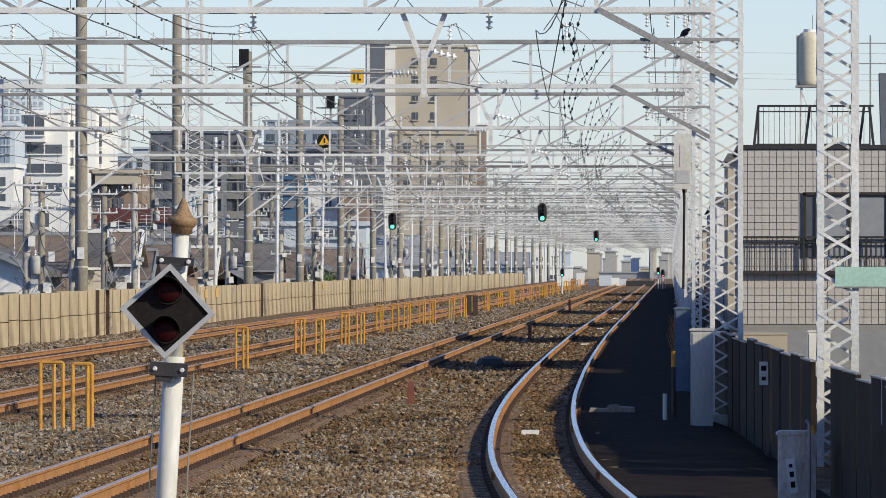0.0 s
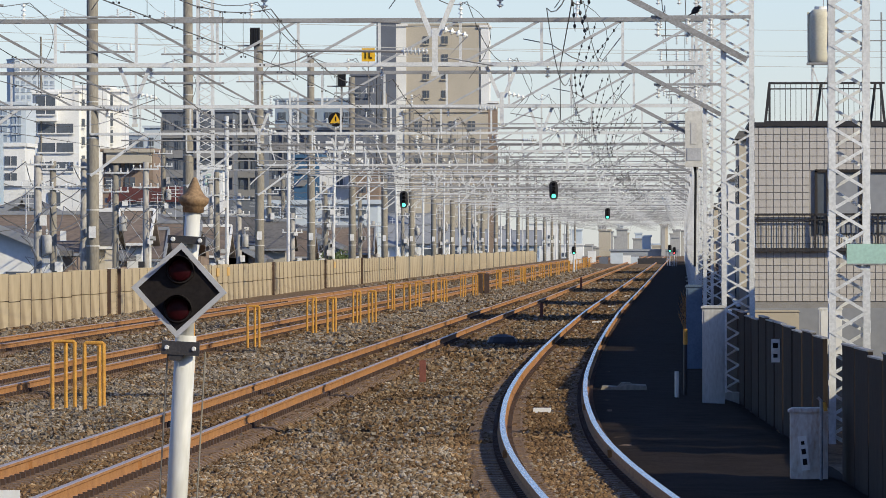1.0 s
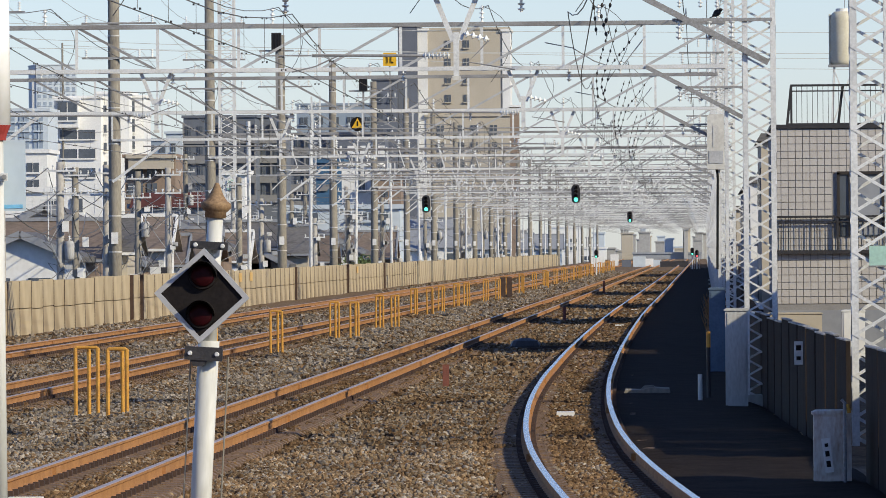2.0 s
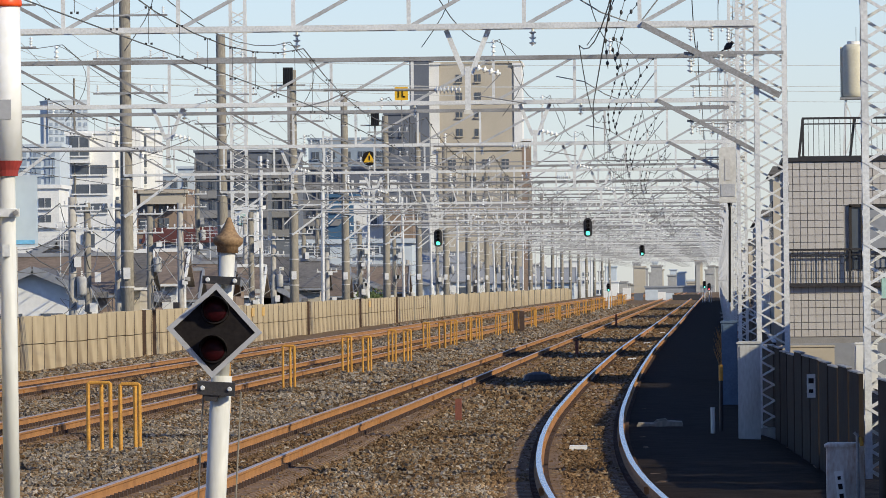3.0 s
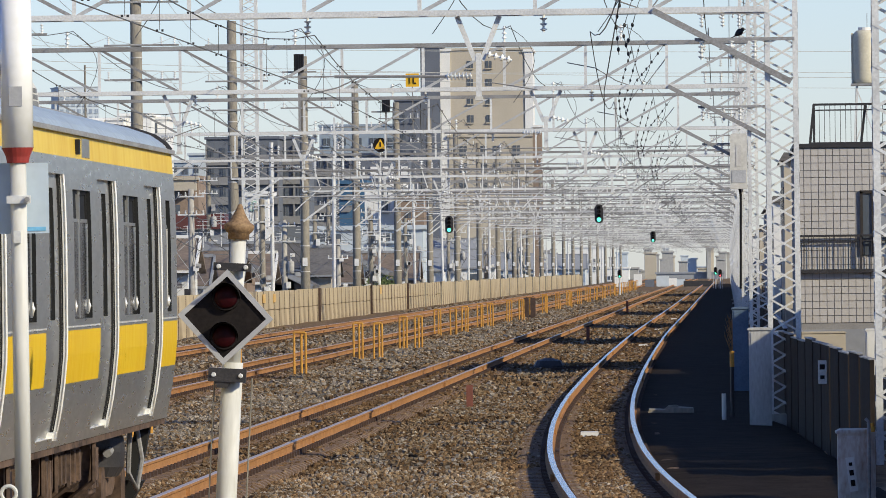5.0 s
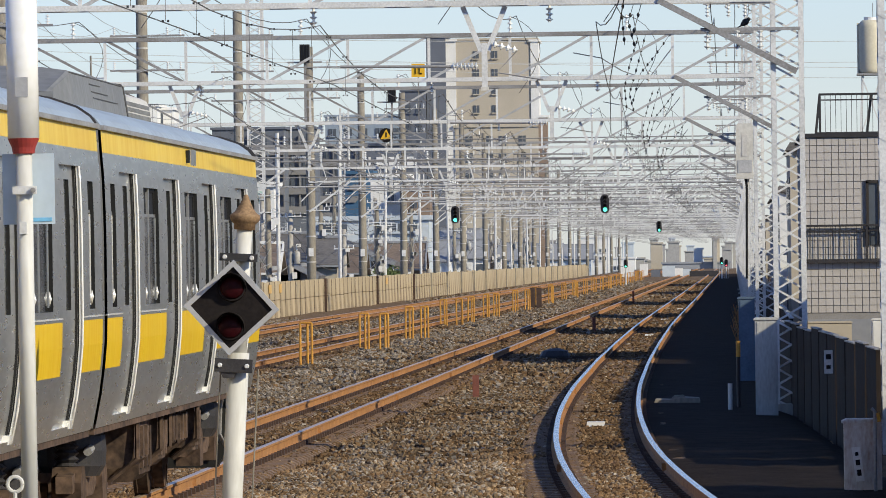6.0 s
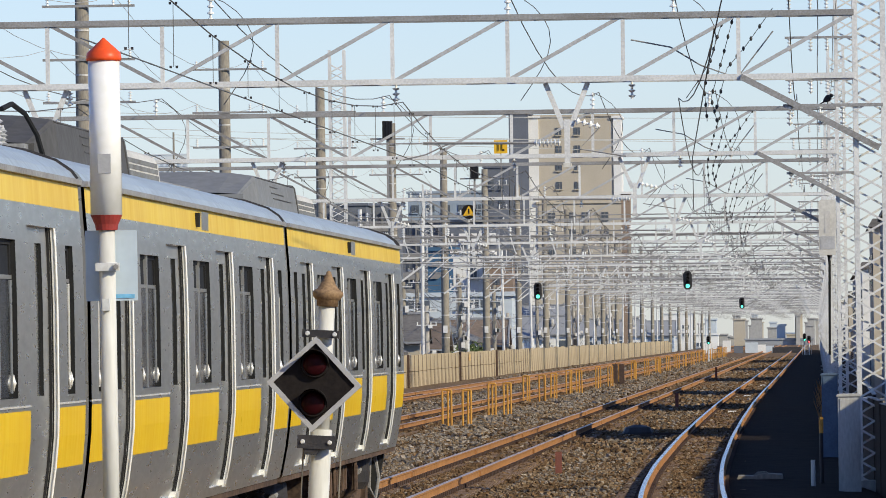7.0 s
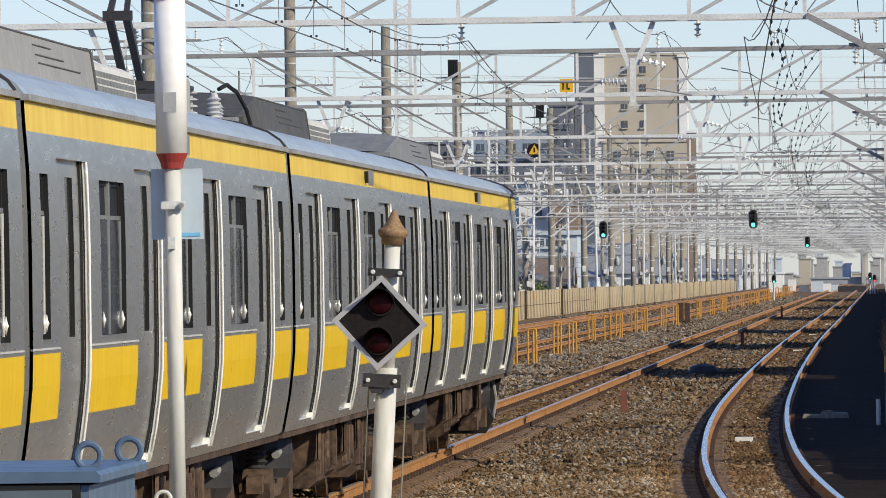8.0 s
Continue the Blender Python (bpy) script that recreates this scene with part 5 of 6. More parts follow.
part("window_frame", Geo().box(WIN[0] - 0.03, WIN[0] + 1.9, HY0 - 0.06, HY0 - 0.02, WIN[2] - 0.04, WIN[2] + 0.03), FRAME_DK, win)
part("curtain", Geo().box(WIN[0] + 0.36, WIN[0] + 1.8, HY0 - 0.035, HY0 - 0.022, WIN[1] - 0.8, WIN[2] - 0.1), RENDER_G, win)
part("balcony_slab", Geo().box(HX0, HX1, HY0 - 0.16, HY0, 2.008, 2.084), DARK, house)


def railing(x0, x1, y, z0, z1, lean=0.0, step=0.115):
    r = new("railing")
    r.parent = house
    part("top_rail", Geo().bar((x0 - lean * 0.2, y, z1), (x1 + lean, y, z1), 0.05), DARK, r)
    part("middle_rail", Geo().bar((x0, y, z0 + (z1 - z0) * 0.86), (x1, y, z0 + (z1 - z0) * 0.86), 0.03), DARK, r)
    part("bottom_rail", Geo().bar((x0 - lean, y, z0 + 0.04), (x1, y, z0 + 0.04), 0.04), DARK, r)
    n = int((x1 - x0) / step)
    for k in range(n + 1):
        x = x0 + (x1 - x0) * k / n
        part("baluster", Geo().bar((x, y, z0), (x, y, z1), 0.05 if k % 12 == 0 else 0.012), DARK, r)
    for x in (x0, x1):
        part("end_post", Geo().bar((x - (lean if x == x0 else -lean), y, z0), (x, y, z1), 0.06), DARK, r)


railing(1.585, HX0 + 5.2, 180.87, 2.033, 2.844)
railing(1.998, 4.523, 183.0, HTOP + 0.09, 5.845, 0.1)
for x in (3.054, 4.291):
    part("stair_rail", Geo().bar((x, 183.2, HTOP), (x + 0.12, 183.2, 5.845), 0.06), DARK, house)
tank = thing("water_tank", pose(3.235, 186, HTOP + 0.09), "pale cream water tank on a steel stand on the roof", "tank")
zt0, zt1 = 6.377 - HTOP - 0.09, 7.608 - HTOP - 0.09
CREAM = mat("cream_tank_plastic", (0.66, 0.61, 0.47), (0.56, 0.51, 0.38), 0.5, 0, 2, 20, 0.05)
part("vessel", Geo().lathe((0, 0, zt0), (0, 0, zt1), ((0, 0.24), (0.03, 0.275), (0.1, 0.285), (0.86, 0.285), (0.95, 0.26), (1, 0.2)), 28), CREAM, tank, smooth=True)
part("corner_frame", Geo().box(-0.32, -0.28, -0.05, 0.3, zt0, zt1 - 0.06).box(0.28, 0.32, -0.05, 0.3, zt0, zt1 - 0.06).box(-0.32, 0.32, 0.26, 0.3, zt0, zt1 - 0.06), CREAM, tank)
part("stand_deck", Geo().box(-0.34, 0.34, -0.3, 0.32, zt0 - 0.05, zt0), GALV_DARK, tank)
part("lid", Geo().tube((0, 0, zt1), (0, 0, zt1 + 0.07), 0.16, 16), RENDER_W, tank)
for sx in (-1, 1):
    for sy in (-1, 1):
        part("stand_leg", Geo().bar((sx * 0.26, sy * 0.26, 0), (sx * 0.2, sy * 0.2, zt0), 0.05), GALV, tank)
    part("stand_brace", Geo().bar((-0.24 * sx, -0.26, 0.1), (0.22 * sx, -0.22, zt0 - 0.1), 0.03), GALV, tank)
part("aerial", Geo().tube((0.05, 0, zt1), (0.05, 0, zt1 + 0.4), 0.008, 5), GALV_DARK, tank)
ae = thing("roof_aerial", pose(4.649, 187, HTOP + 0.09), "grey aerial mast with crossbars on the roof", "aerial")
part("pole", Geo().tube((0, 0, 0), (0, 0, 7.479 - HTOP), 0.02, 6), GALV_DARK, ae)
for z in (0.75, 0.93):
    zz = (7.479 - HTOP) * z
    part("crossbar", Geo().bar((-0.45, 0, zz), (0.7, 0, zz), 0.025), GALV_DARK, ae)
single("roof_duct", Geo().prism(((4.938, HTOP), (5.468, HTOP), (5.468, 6.713), (4.885, 6.713)), "y", 188, 189), RENDER_DK, "dark duct rising from the house roof", "duct")

# houses added along the east side, mostly unseen, to shade the tracks
for y0, y1, x0, top, m in ((58, 100, 4.2, 1.6, RENDER_BR), (101, 124, 4.3, 3.35, RENDER_G), (126, 170, 5.1, 4.2, RENDER_BR), (197, 244, 2.3, 2.3, RENDER_G), (279, 305, 2.0, 2.2, RENDER_G), (328, 390, 2.0, 2.2, RENDER_W), (422, 503, 2.1, 2.2, RENDER_B), (542, 638, 2.1, 2.3, RENDER_G), (692, 900, 2.2, 2.3, RENDER_W), (246, 262, 1.75, 5.4, RENDER_B), (268, 278, 1.9, 2.2, RENDER_W), (306, 326, 1.75, 4.6, RENDER_W), (392, 420, 1.9, 4.9, RENDER_G), (505, 540, 2.0, 4.5, RENDER_B), (640, 690, 2.0, 4.5, RENDER_W)):
    h = thing("trackside_house", pose(0, 0, 0), "plain rendered house added behind the lineside fence to shade the tracks", "house", "houses beside the line")
    part("wall", Geo().box(x0, x0 + 9, y0, y1, -6, top), m, h)
    part("roof", Geo().prism(((x0 - 0.15, top), (x0 + 9.2, top), (x0 + 9.0, top + 0.25), (x0, top + 0.25)), "y", y0 - 0.2, y1 + 0.2), ROOF_TILE, h)
    for k in range(int((y1 - y0) / 4)):
        part("window", Geo().box(x0 - 0.03, x0, y0 + 1 + k * 4, y0 + 2.8 + k * 4, top - 2.0, top - 0.8), WINDOW, h)

# row out of view, added so the train side reflects dark walls
for k in range(14):
    y0 = 92 + k * 31
    h = thing("back_row_house", pose(0, 0, 0), "plain unseen house added to darken the train's reflections", "house", "houses behind the line")
    top = 6.6 + 0.7 * math.sin(k * 2.3)
    part("wall", Geo().box(15.4, 25, y0, y0 + 29.5, -6, top), (RENDER_G, RENDER_BR, RENDER_B)[k % 3], h)
    part("roof", Geo().prism(((15.1, top), (25.3, top), (24.5, top + 0.5), (16.0, top + 0.5)), "y", y0 - 0.2, y0 + 29.7), ROOF_TILE, h)
    for q in range(6):
        part("window", Geo().box(15.36, 15.4, y0 + 2 + q * 4.6, y0 + 4 + q * 4.6, 3.4, 4.8), WINDOW, h)

# the crow on the beam
crow = thing("crow", pose(0.303, 172, TOP + 0.05), "black crow perched on the upper beam", "bird")
part("body", Geo().lathe((-0.10, 0, 0.07), (0.07, 0, 0.2), ((0, 0.01), (0.25, 0.05), (0.6, 0.075), (0.85, 0.06), (1, 0.02)), 12), FEATHER, crow, smooth=True)
part("head", Geo().lathe((0.04, 0, 0.17), (0.1, 0, 0.24), ((0, 0.02), (0.4, 0.045), (0.8, 0.04), (1, 0.01)), 10), FEATHER, crow, smooth=True)
part("beak", Geo().lathe((0.09, 0, 0.215), (0.15, 0, 0.205), ((0, 0.015), (1, 0.002)), 6), FEATHER, crow)
part("tail", Geo().prism(((-0.2, 0.0), (-0.08, 0.06), (-0.06, 0.1), (-0.21, 0.02)), "y", -0.025, 0.025), FEATHER, crow)
for sy in (-0.02, 0.02):
    part("leg", Geo().tube((-0.01, sy, 0), (0.0, sy, 0.1), 0.006, 5), FEATHER, crow)

# ---- between the tracks ----


def pipe_frame(w):
    f = thing("pipe_frame", pose(0, 0, 0), "worn yellow pipe frame with three legs between the tracks", "frame", "yellow pipe frames")
    h = 1.06
    part("leg", Geo().tube((-w / 2, 0, -0.3), (-w / 2, 0, h - 0.26), 0.03, 8), YELLOW_PIPE, f)
    part("leg", Geo().tube((w / 2, 0, -0.3), (w / 2, 0, h - 0.26), 0.03, 8), YELLOW_PIPE, f)
    part("leg", Geo().tube((0.03, 0.4, -0.3), (0.03, 0.4, h - 0.28), 0.03, 8), YELLOW_PIPE, f)
    part("top_bar", Geo().line([(-w / 2, 0, h - 0.27), (-w / 2 + 0.02, 0, h - 0.25), (w / 2 - 0.02, 0, h - 0.25), (w / 2, 0, h - 0.27)], 0.027, 8), YELLOW_PIPE, f)
    part("cross_bar", Geo().tube((0.03, 0.4, h - 0.3), (0.0, 0, h - 0.25), 0.016, 6), YELLOW_PIPE, f)
    return f


frames = [(-9.15, 118.4, 0.33), (-8.55, 116.4, 0.28), (-9.13, 148, 0.2), (-9.94, 185.7, 0.27), (-9.99, 216, 0.24), (-9.4, 214.8, 0.22), (-9.9, 243.8, 0.22), (-9.5, 245.6, 0.22), (-10.4, 286.5, 0.22), (-10.0, 291.4, 0.22), (-10.0, 304, 0.22),
          (-10.1, 326, 0.22), (-9.8, 330, 0.22), (-9.9, 362, 0.22), (-9.6, 372, 0.22)]
frames += [(-9.8 + 0.3 * math.sin(k * 2.1), 395 + 22 * k, 0.24) for k in range(22)]
protos = {}
for x, y, w in frames:
    if w not in protos:
        protos[w] = pipe_frame(w)
        protos[w].matrix_basis = pose(x, y, DECK + 0.2, 0, 0, random.uniform(-4, 4))
    else:
        copy_thing(protos[w], pose(x, y, DECK + 0.2, random.uniform(-1, 1), random.uniform(-1, 1), random.uniform(-6, 6)))
for x, y, h in ((-9.706, 385, 1.05), (-9.357, 384, 1.05)):
    single("dark_post", Geo().box(x - 0.12, x + 0.12, y, y + 0.2, -0.4, h - 0.25), CLIP, "short dark rusty post between the tracks", "post", "dark posts")
for x, y, h in ((-4.503, 139, 0.42), (-4.597, 262, 0.5), (-5.294, 420, 0.7)):
    single("stake", Geo().prism(((x - 0.055, y - 0.05), (x + 0.055, y - 0.05), (x + 0.055, y + 0.05), (x - 0.055, y + 0.05)), "z", -0.4, DECK + h), RUST_STAKE, "short rust-brown square stake in the ballast", "stake", "stakes")
for x, y in ((-1.977, 113, ), (-2.569, 240), (-2.641, 300), (-2.459, 360)):
    b = thing("track_balise", pose(x, y, -0.15), "small white signalling box between the rails", "track box", "track boxes")
    part("case", Geo().prism(((-0.13, -0.05), (0.13, -0.05), (0.12, 0.03), (-0.12, 0.03)), "y", -0.2, 0.2), WHITE_PLATE, b)
    part("lead", Geo().line([(0.12, 0, -0.02), (0.3, 0.1, -0.04), (0.5, 0.3, -0.06)], 0.02, 5), DARK, b)
# pale slab stands in for a streak of sun on the ground
tl = thing("trough_lid", pose(-0.95, 129, DECK + 0.09), "pale slab added for a sunlit streak beside the rail", "lid")
part("slab", Geo().prism(((-0.36, 0.0), (0.38, 0.0), (0.36, 0.07), (0.05, 0.09), (-0.1, 0.05), (-0.34, 0.06)), "y", -0.6, 0.5), POLE_CONC, tl)
part("chip", Geo().prism(((-0.1, 0.05), (0.16, 0.07), (0.1, 0.12), (-0.04, 0.11)), "y", -0.3, 0.1), POLE_CONC, tl)
pm = thing("point_machine", pose(-4.268, 190, DECK), "dark covered trackside machine with a cable", "machine")
part("cover", Geo().lathe((0, 0, 0), (0, 0, 0.3), ((0, 0.36), (0.4, 0.36), (0.8, 0.3), (1, 0.1)), 14), DARK, pm)
part("base", Geo().box(-0.45, 0.4, -0.5, 0.5, -0.1, 0.08), CLIP, pm)
part("rod", Geo().bar((0.3, 0, 0.08), (1.6, 0.2, 0.06), 0.06), CLIP, pm)
weeds, rr = Geo(), random.Random(8)
for k in range(22):
    x, y = 0.35 + 0.3 * math.sin(k * 1.7), 205 + k * 5.5
    for q in range(9):
        a = rr.uniform(0, 6.28)
        weeds.tube((x, y, DECK), (x + 0.2 * math.cos(a), y + 0.2 * math.sin(a), DECK + rr.uniform(0.3, 0.75)), 0.012, 4, 0.003)
single("dry_weeds", weeds, RAIL_RUST, "dry reddish weed stalks beside the track", "weeds", kind="stuff")


def colour_light(x, y, z, hang, lit=GREEN_LAMP, s=1.0, name="green"):
    t = thing("railway_signal", pose(x, y, z), f"black railway colour-light signal, {name} lamp lit", "signal", "colour-light signals")
    w, h = 0.22 * s, 0.46 * s
    ring = [(w * math.cos(a), (h - w if math.sin(a) > 0 else w - h) + w * math.sin(a)) for a in [k * math.pi / 8 for k in range(16)]]
    part("backboard", Geo().prism(ring, "y", 0.0, 0.03), DARK, t)
    part("housing", Geo().box(-w * 0.7, w * 0.7, 0.03, 0.22, -h * 0.85, h * 0.85), DARK, t)
    for k in range(4):
        zz = h * (0.62 - 0.41 * k)
        part("lens", Geo().lathe((0, 0.0, zz), (0, -0.03, zz), ((0, 0.1 * s), (1, 0.08 * s)), 14), lit if k == 3 else SIGN_BLACK, t)
        part("hood", Geo().prism([(0.12 * s * math.cos(a), zz + 0.12 * s * math.sin(a)) for a in (0.2, 0.9, 1.57, 2.24, 2.94)] + [(0.1 * s * math.cos(a), zz + 0.1 * s * math.sin(a)) for a in (2.94, 2.24, 1.57, 0.9, 0.2)], "y", -0.2, 0.0), DARK, t)
    if hang:
        part("hanger", Geo().bar((0, 0.1, h * 0.85), (0, 0.1, LOW - z), 0.07), GALV, t)
    else:
        part("post", Geo().tube((0, 0.3, DECK - z - 0.1), (0, 0.3, h * 0.7), 0.07, 10), GALV, t)
        part("ladder", Geo().bar((0.25, 0.35, DECK - z), (0.25, 0.35, -h), 0.03).bar((-0.25, 0.35, DECK - z), (-0.25, 0.35, -h), 0.03), GALV, t)


colour_light(-15.32, 441.5, 4.676, True, s=1.05)
colour_light(-6.203, 387.66, 4.801, True)
colour_light(-5.113, 550.66, 4.277, True, s=0.85)
colour_light(-9.465, 700, 1.643, False, s=0.8)
colour_light(-1.317, 850, 1.706, False, s=0.9)
colour_light(-0.838, 850, 1.467, False, RED_LAMP, 0.9, "red")

sq = thing("square_sign", pose(-10.846, 277.5, 8.763), "yellow square sign with dark bars above the beam", "sign")
part("sheet", Geo().box(-0.23, 0.23, -0.01, 0.01, -0.23, 0.23), SIGN_YEL, sq)
part("bar", Geo().bar((-0.08, -0.02, -0.12), (-0.08, -0.02, 0.12), 0.015, 0.06), SIGN_BLACK, sq)
part("bar", Geo().bar((-0.14, -0.02, 0.1), (-0.08, -0.02, 0.12), 0.015, 0.05), SIGN_BLACK, sq)
part("bar", Geo().bar((0.05, -0.02, -0.1), (0.05, -0.02, 0.12), 0.015, 0.06).bar((0.05, -0.02, -0.11), (0.13, -0.02, -0.11), 0.015, 0.05), SIGN_BLACK, sq)
part("stay", Geo().bar((0, 0.03, -0.2), (0, 0.28, TOP - 8.763), 0.04), GALV_DARK, sq)
tr = thing("warning_sign", pose(-14.309, 331.4, 7.375), "black disc sign with a yellow triangle", "sign")
part("disc", Geo().lathe((0, -0.01, 0), (0, 0.02, 0), ((0, 0.3), (1, 0.3)), 24), SIGN_BLACK, tr)
part("triangle", Geo().prism(((-0.24, -0.16), (0.24, -0.16), (0, 0.25)), "y", -0.03, -0.012), SIGN_YEL, tr)
part("bar", Geo().box(-0.03, 0.03, -0.04, -0.03, -0.08, 0.12), SIGN_BLACK, tr)
part("stay", Geo().bar((0, 0.05, -0.3), (0, 0.05, LOW - 7.375), 0.05), GALV, tr)

# ---- platform end under the camera and its fittings ----
g = Geo()
g.prism(((-4.55, -60), (-4.55, 37.5), (-1.4, 37.5), (-0.4, 28), (0.35, 18), (1.8, 0), (3.6, -22), (6.4, -60)), "z", -0.6, 0.95)
single("platform", g, PLATFORM, "dark asphalt island platform end", "platform", kind="structure")

rod = thing("beacon_post", pose(-3.246, 36.8, 0), "white tube beacon with orange cone tip on a steel post", "beacon")
rod.rotation_euler = (0, radians(-0.25), 0)
part("post", Geo().tube((0, 0, 0.95), (0, 0, 2.700), 0.038, 20), POST_WHITE, rod, smooth=True)
part("collar", Geo().lathe((0, 0, 2.700), (0, 0, 2.770), ((0, 0.05), (0.4, 0.055), (1, 0.074)), 20), DARK_RED, rod, "dull red collar")
part("tube", Geo().tube((0, 0, 2.770), (0, 0, 3.480), 0.073, 28), TUBE_WHITE, rod, "white acrylic light tube", smooth=True)
part("tip", Geo().lathe((0, 0, 3.480), (0, 0, 3.586), ((0, 0.08), (0.12, 0.082), (0.35, 0.078), (0.85, 0.02), (1, 0.004)), 24), RED_PAINT, rod, "orange-red cone tip", smooth=True)
part("label", Geo().box(-0.03, 0.03, -0.0755, -0.07, 2.770 + 0.19, 2.770 + 0.28), SIGN_GREY, rod)
clamp = part("clamp", Geo().tube((0, 0, 2.531 - 0.02), (0, 0, 2.531 + 0.02), 0.045, 16).box(-0.05, 0.06, -0.06, -0.03, 2.531 - 0.018, 2.531 + 0.018), GALV, rod)
part("bolt", Geo().tube((0.045, -0.075, 2.531), (0.045, -0.05, 2.531), 0.012, 8), GALV_DARK, clamp)
part("back_plate", Geo().box(-0.105, 0.135, 0.05, 0.058, 2.375, 2.700), PLATE, rod, "pale grey-blue plate behind the post")
part("plate_print", Geo().box(0.03, 0.12, 0.046, 0.05, 2.375 + 0.012, 2.375 + 0.03), mat("pale_blue_print", (0.2, 0.5, 0.75), rough=0.5), rod)
part("small_box", Geo().box(-0.02, 0.012, -0.06, -0.035, 2.375 - 0.045, 2.375 + 0.01), GALV, rod)

bc = thing("platform_cabinet", pose(-0.76, 8.0, 0.95), "blue-grey metal cabinet with two lifting rings on the platform", "cabinet")
part("case", Geo().box(-0.6, -0.012, -0.24, 0.24, 0.0, 1.037), BLUE_BOX, bc)
part("lid", Geo().prism(((-0.61, 1.040), (0.0, 1.040), (0.0, 1.047), (-0.004, 1.051), (-0.606, 1.051), (-0.61, 1.047)), "y", -0.25, 0.25), BLUE_BOX, bc)
part("panel_seal", Geo().box(-0.595, -0.02, -0.247, -0.24, 0.02, 1.0385), BLACK, bc)
part("front_panel", Geo().box(-0.59, -0.028, -0.254, -0.247, 0.03, 1.033), mat("teal_grey_panel_paint", (0.13, 0.16, 0.175), (0.1, 0.125, 0.14), 0.5, 0, 3, 30, 0.05), bc)
for x, y in ((-0.03, -0.06), (0.0 - 0.012, 0.18)):
    ring = Geo()
    ring.line([(x + 0.012 * math.cos(a), y, 1.062 + 0.012 * math.sin(a)) for a in [k * math.pi / 10 for k in range(21)]], 0.0035, 8)
    part("lifting_ring", ring, BLUE_BOX, bc)
wr = Geo()
wr.line([(-3.066 + 0.032 * math.cos(a), 34.0, 1.256 + 0.032 * math.sin(a)) for a in [k * math.pi / 10 for k in range(21)]], 0.009, 8)
wr.tube((-3.066, 34.0, 0.95), (-3.066, 34.0, 1.256 - 0.03), 0.009, 8)
single("cable_hook", wr, POST_WHITE, "white bent cable hook on a thin stem", "hook")
wb = thing("small_board", pose(-2.874, 34.0, 0.95), "small white board on a short stem", "board")
part("sheet", Geo().box(-0.09, 0.06, -0.01, 0.01, 1.147 - 1.05, 1.147 - 0.95), WHITE_PLATE, wb)
part("stem", Geo().tube((0, 0, 0), (0, 0, 1.147 - 1.04), 0.012, 8), GALV_DARK, wb)

# ---- the town west of the line ----


def block(name, x0, x1, y, z1, depth, m, label, category="building", storeys=(), bays=(), wh=1.2, balcony=False, roof=None, turn=0.0, z0=-6.0, frame_m=None, win_m=WINDOW, group="town buildings"):
    """A flat-roofed block. storeys: sill heights; bays: (from, to) across the front as shares."""
    b = thing(name, pose((x0 + x1) / 2, y, 0, 0, 0, turn), label, category, group)
    w = x1 - x0
    part("wall", Geo().box(-w / 2, w / 2, 0, depth, z0, z1), m, b)
    part("roof", Geo().box(-w / 2 - 0.25, w / 2 + 0.25, -0.25, depth + 0.25, z1, z1 + 0.35), roof or m, b)
    shared = {}
    for z in storeys:
        for a, c in bays:
            key = round(c - a, 3)
            if key not in shared:
                ww = (c - a) * w
                shared[key] = (Geo().box(0, ww, -0.12, 0.0, 0, wh).mesh("window", win_m),
                               Geo().box(-0.1, ww + 0.1, -0.3, 0, -0.18, 0).box(ww * 0.48, ww * 0.52, -0.2, 0, 0, wh).mesh("window_sill", frame_m or m))
            for me, nm in zip(shared[key], ("window", "window_sill")):
                ob = new(nm, me)
                ob.parent, ob.matrix_basis = b, pose(-w / 2 + a * w, 0, z)
        if balcony:
            g = Geo()
            g.box(-w / 2, w / 2, -0.5, 0, z - 1.1, z - 0.95)
            g.box(-w / 2, w / 2, -0.5, -0.4, z - 0.95, z - 0.05)
            for q in range(3):
                xx = -w / 2 + w * q / 2
                g.box(xx - 0.1, xx + 0.1, -0.45, 0, z - 1.0, z + 1.6)
            part("balcony", g, frame_m or m, b)
    return b


def sills(y, ys):
    return [2.185 - (v - 472) * y / 14200 for v in ys]


SLAB = mat("blue_grey_slab_paint", (0.15, 0.165, 0.19), (0.12, 0.13, 0.15), 0.8, 0, 0.2, 4, 0.1)
SLAB_RAIL = mat("dull_beige_balcony", (0.25, 0.245, 0.24), (0.21, 0.205, 0.2), 0.8, 0, 0.2, 4, 0.1)
# distance haze is mixed into the next three colours
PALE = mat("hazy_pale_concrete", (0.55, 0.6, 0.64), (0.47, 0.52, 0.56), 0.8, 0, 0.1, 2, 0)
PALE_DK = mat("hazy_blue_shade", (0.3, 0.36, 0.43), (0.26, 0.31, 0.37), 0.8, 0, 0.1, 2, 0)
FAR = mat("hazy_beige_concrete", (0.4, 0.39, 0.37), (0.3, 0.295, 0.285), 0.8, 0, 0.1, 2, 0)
STRIPE = mat("blue_wall_paint", (0.06, 0.14, 0.24), (0.05, 0.11, 0.19), 0.7, 0, 0.5, 5, 0)

# white flats
block("white_flats", -81.056, -75.282, 1000, 21.340, 14, RENDER_W, "white mid-rise flats with dark strip windows", storeys=sills(1000, (272, 306, 340, 374)), bays=((0.12, 0.88),), wh=1.15)
block("white_flats", -80.775, -77.958, 998.6, 21.058, 2, RENDER_W, "white stair block with an open loggia", storeys=sills(1000, (239,)), bays=((0.08, 0.94),), wh=2.3, z0=17.7)
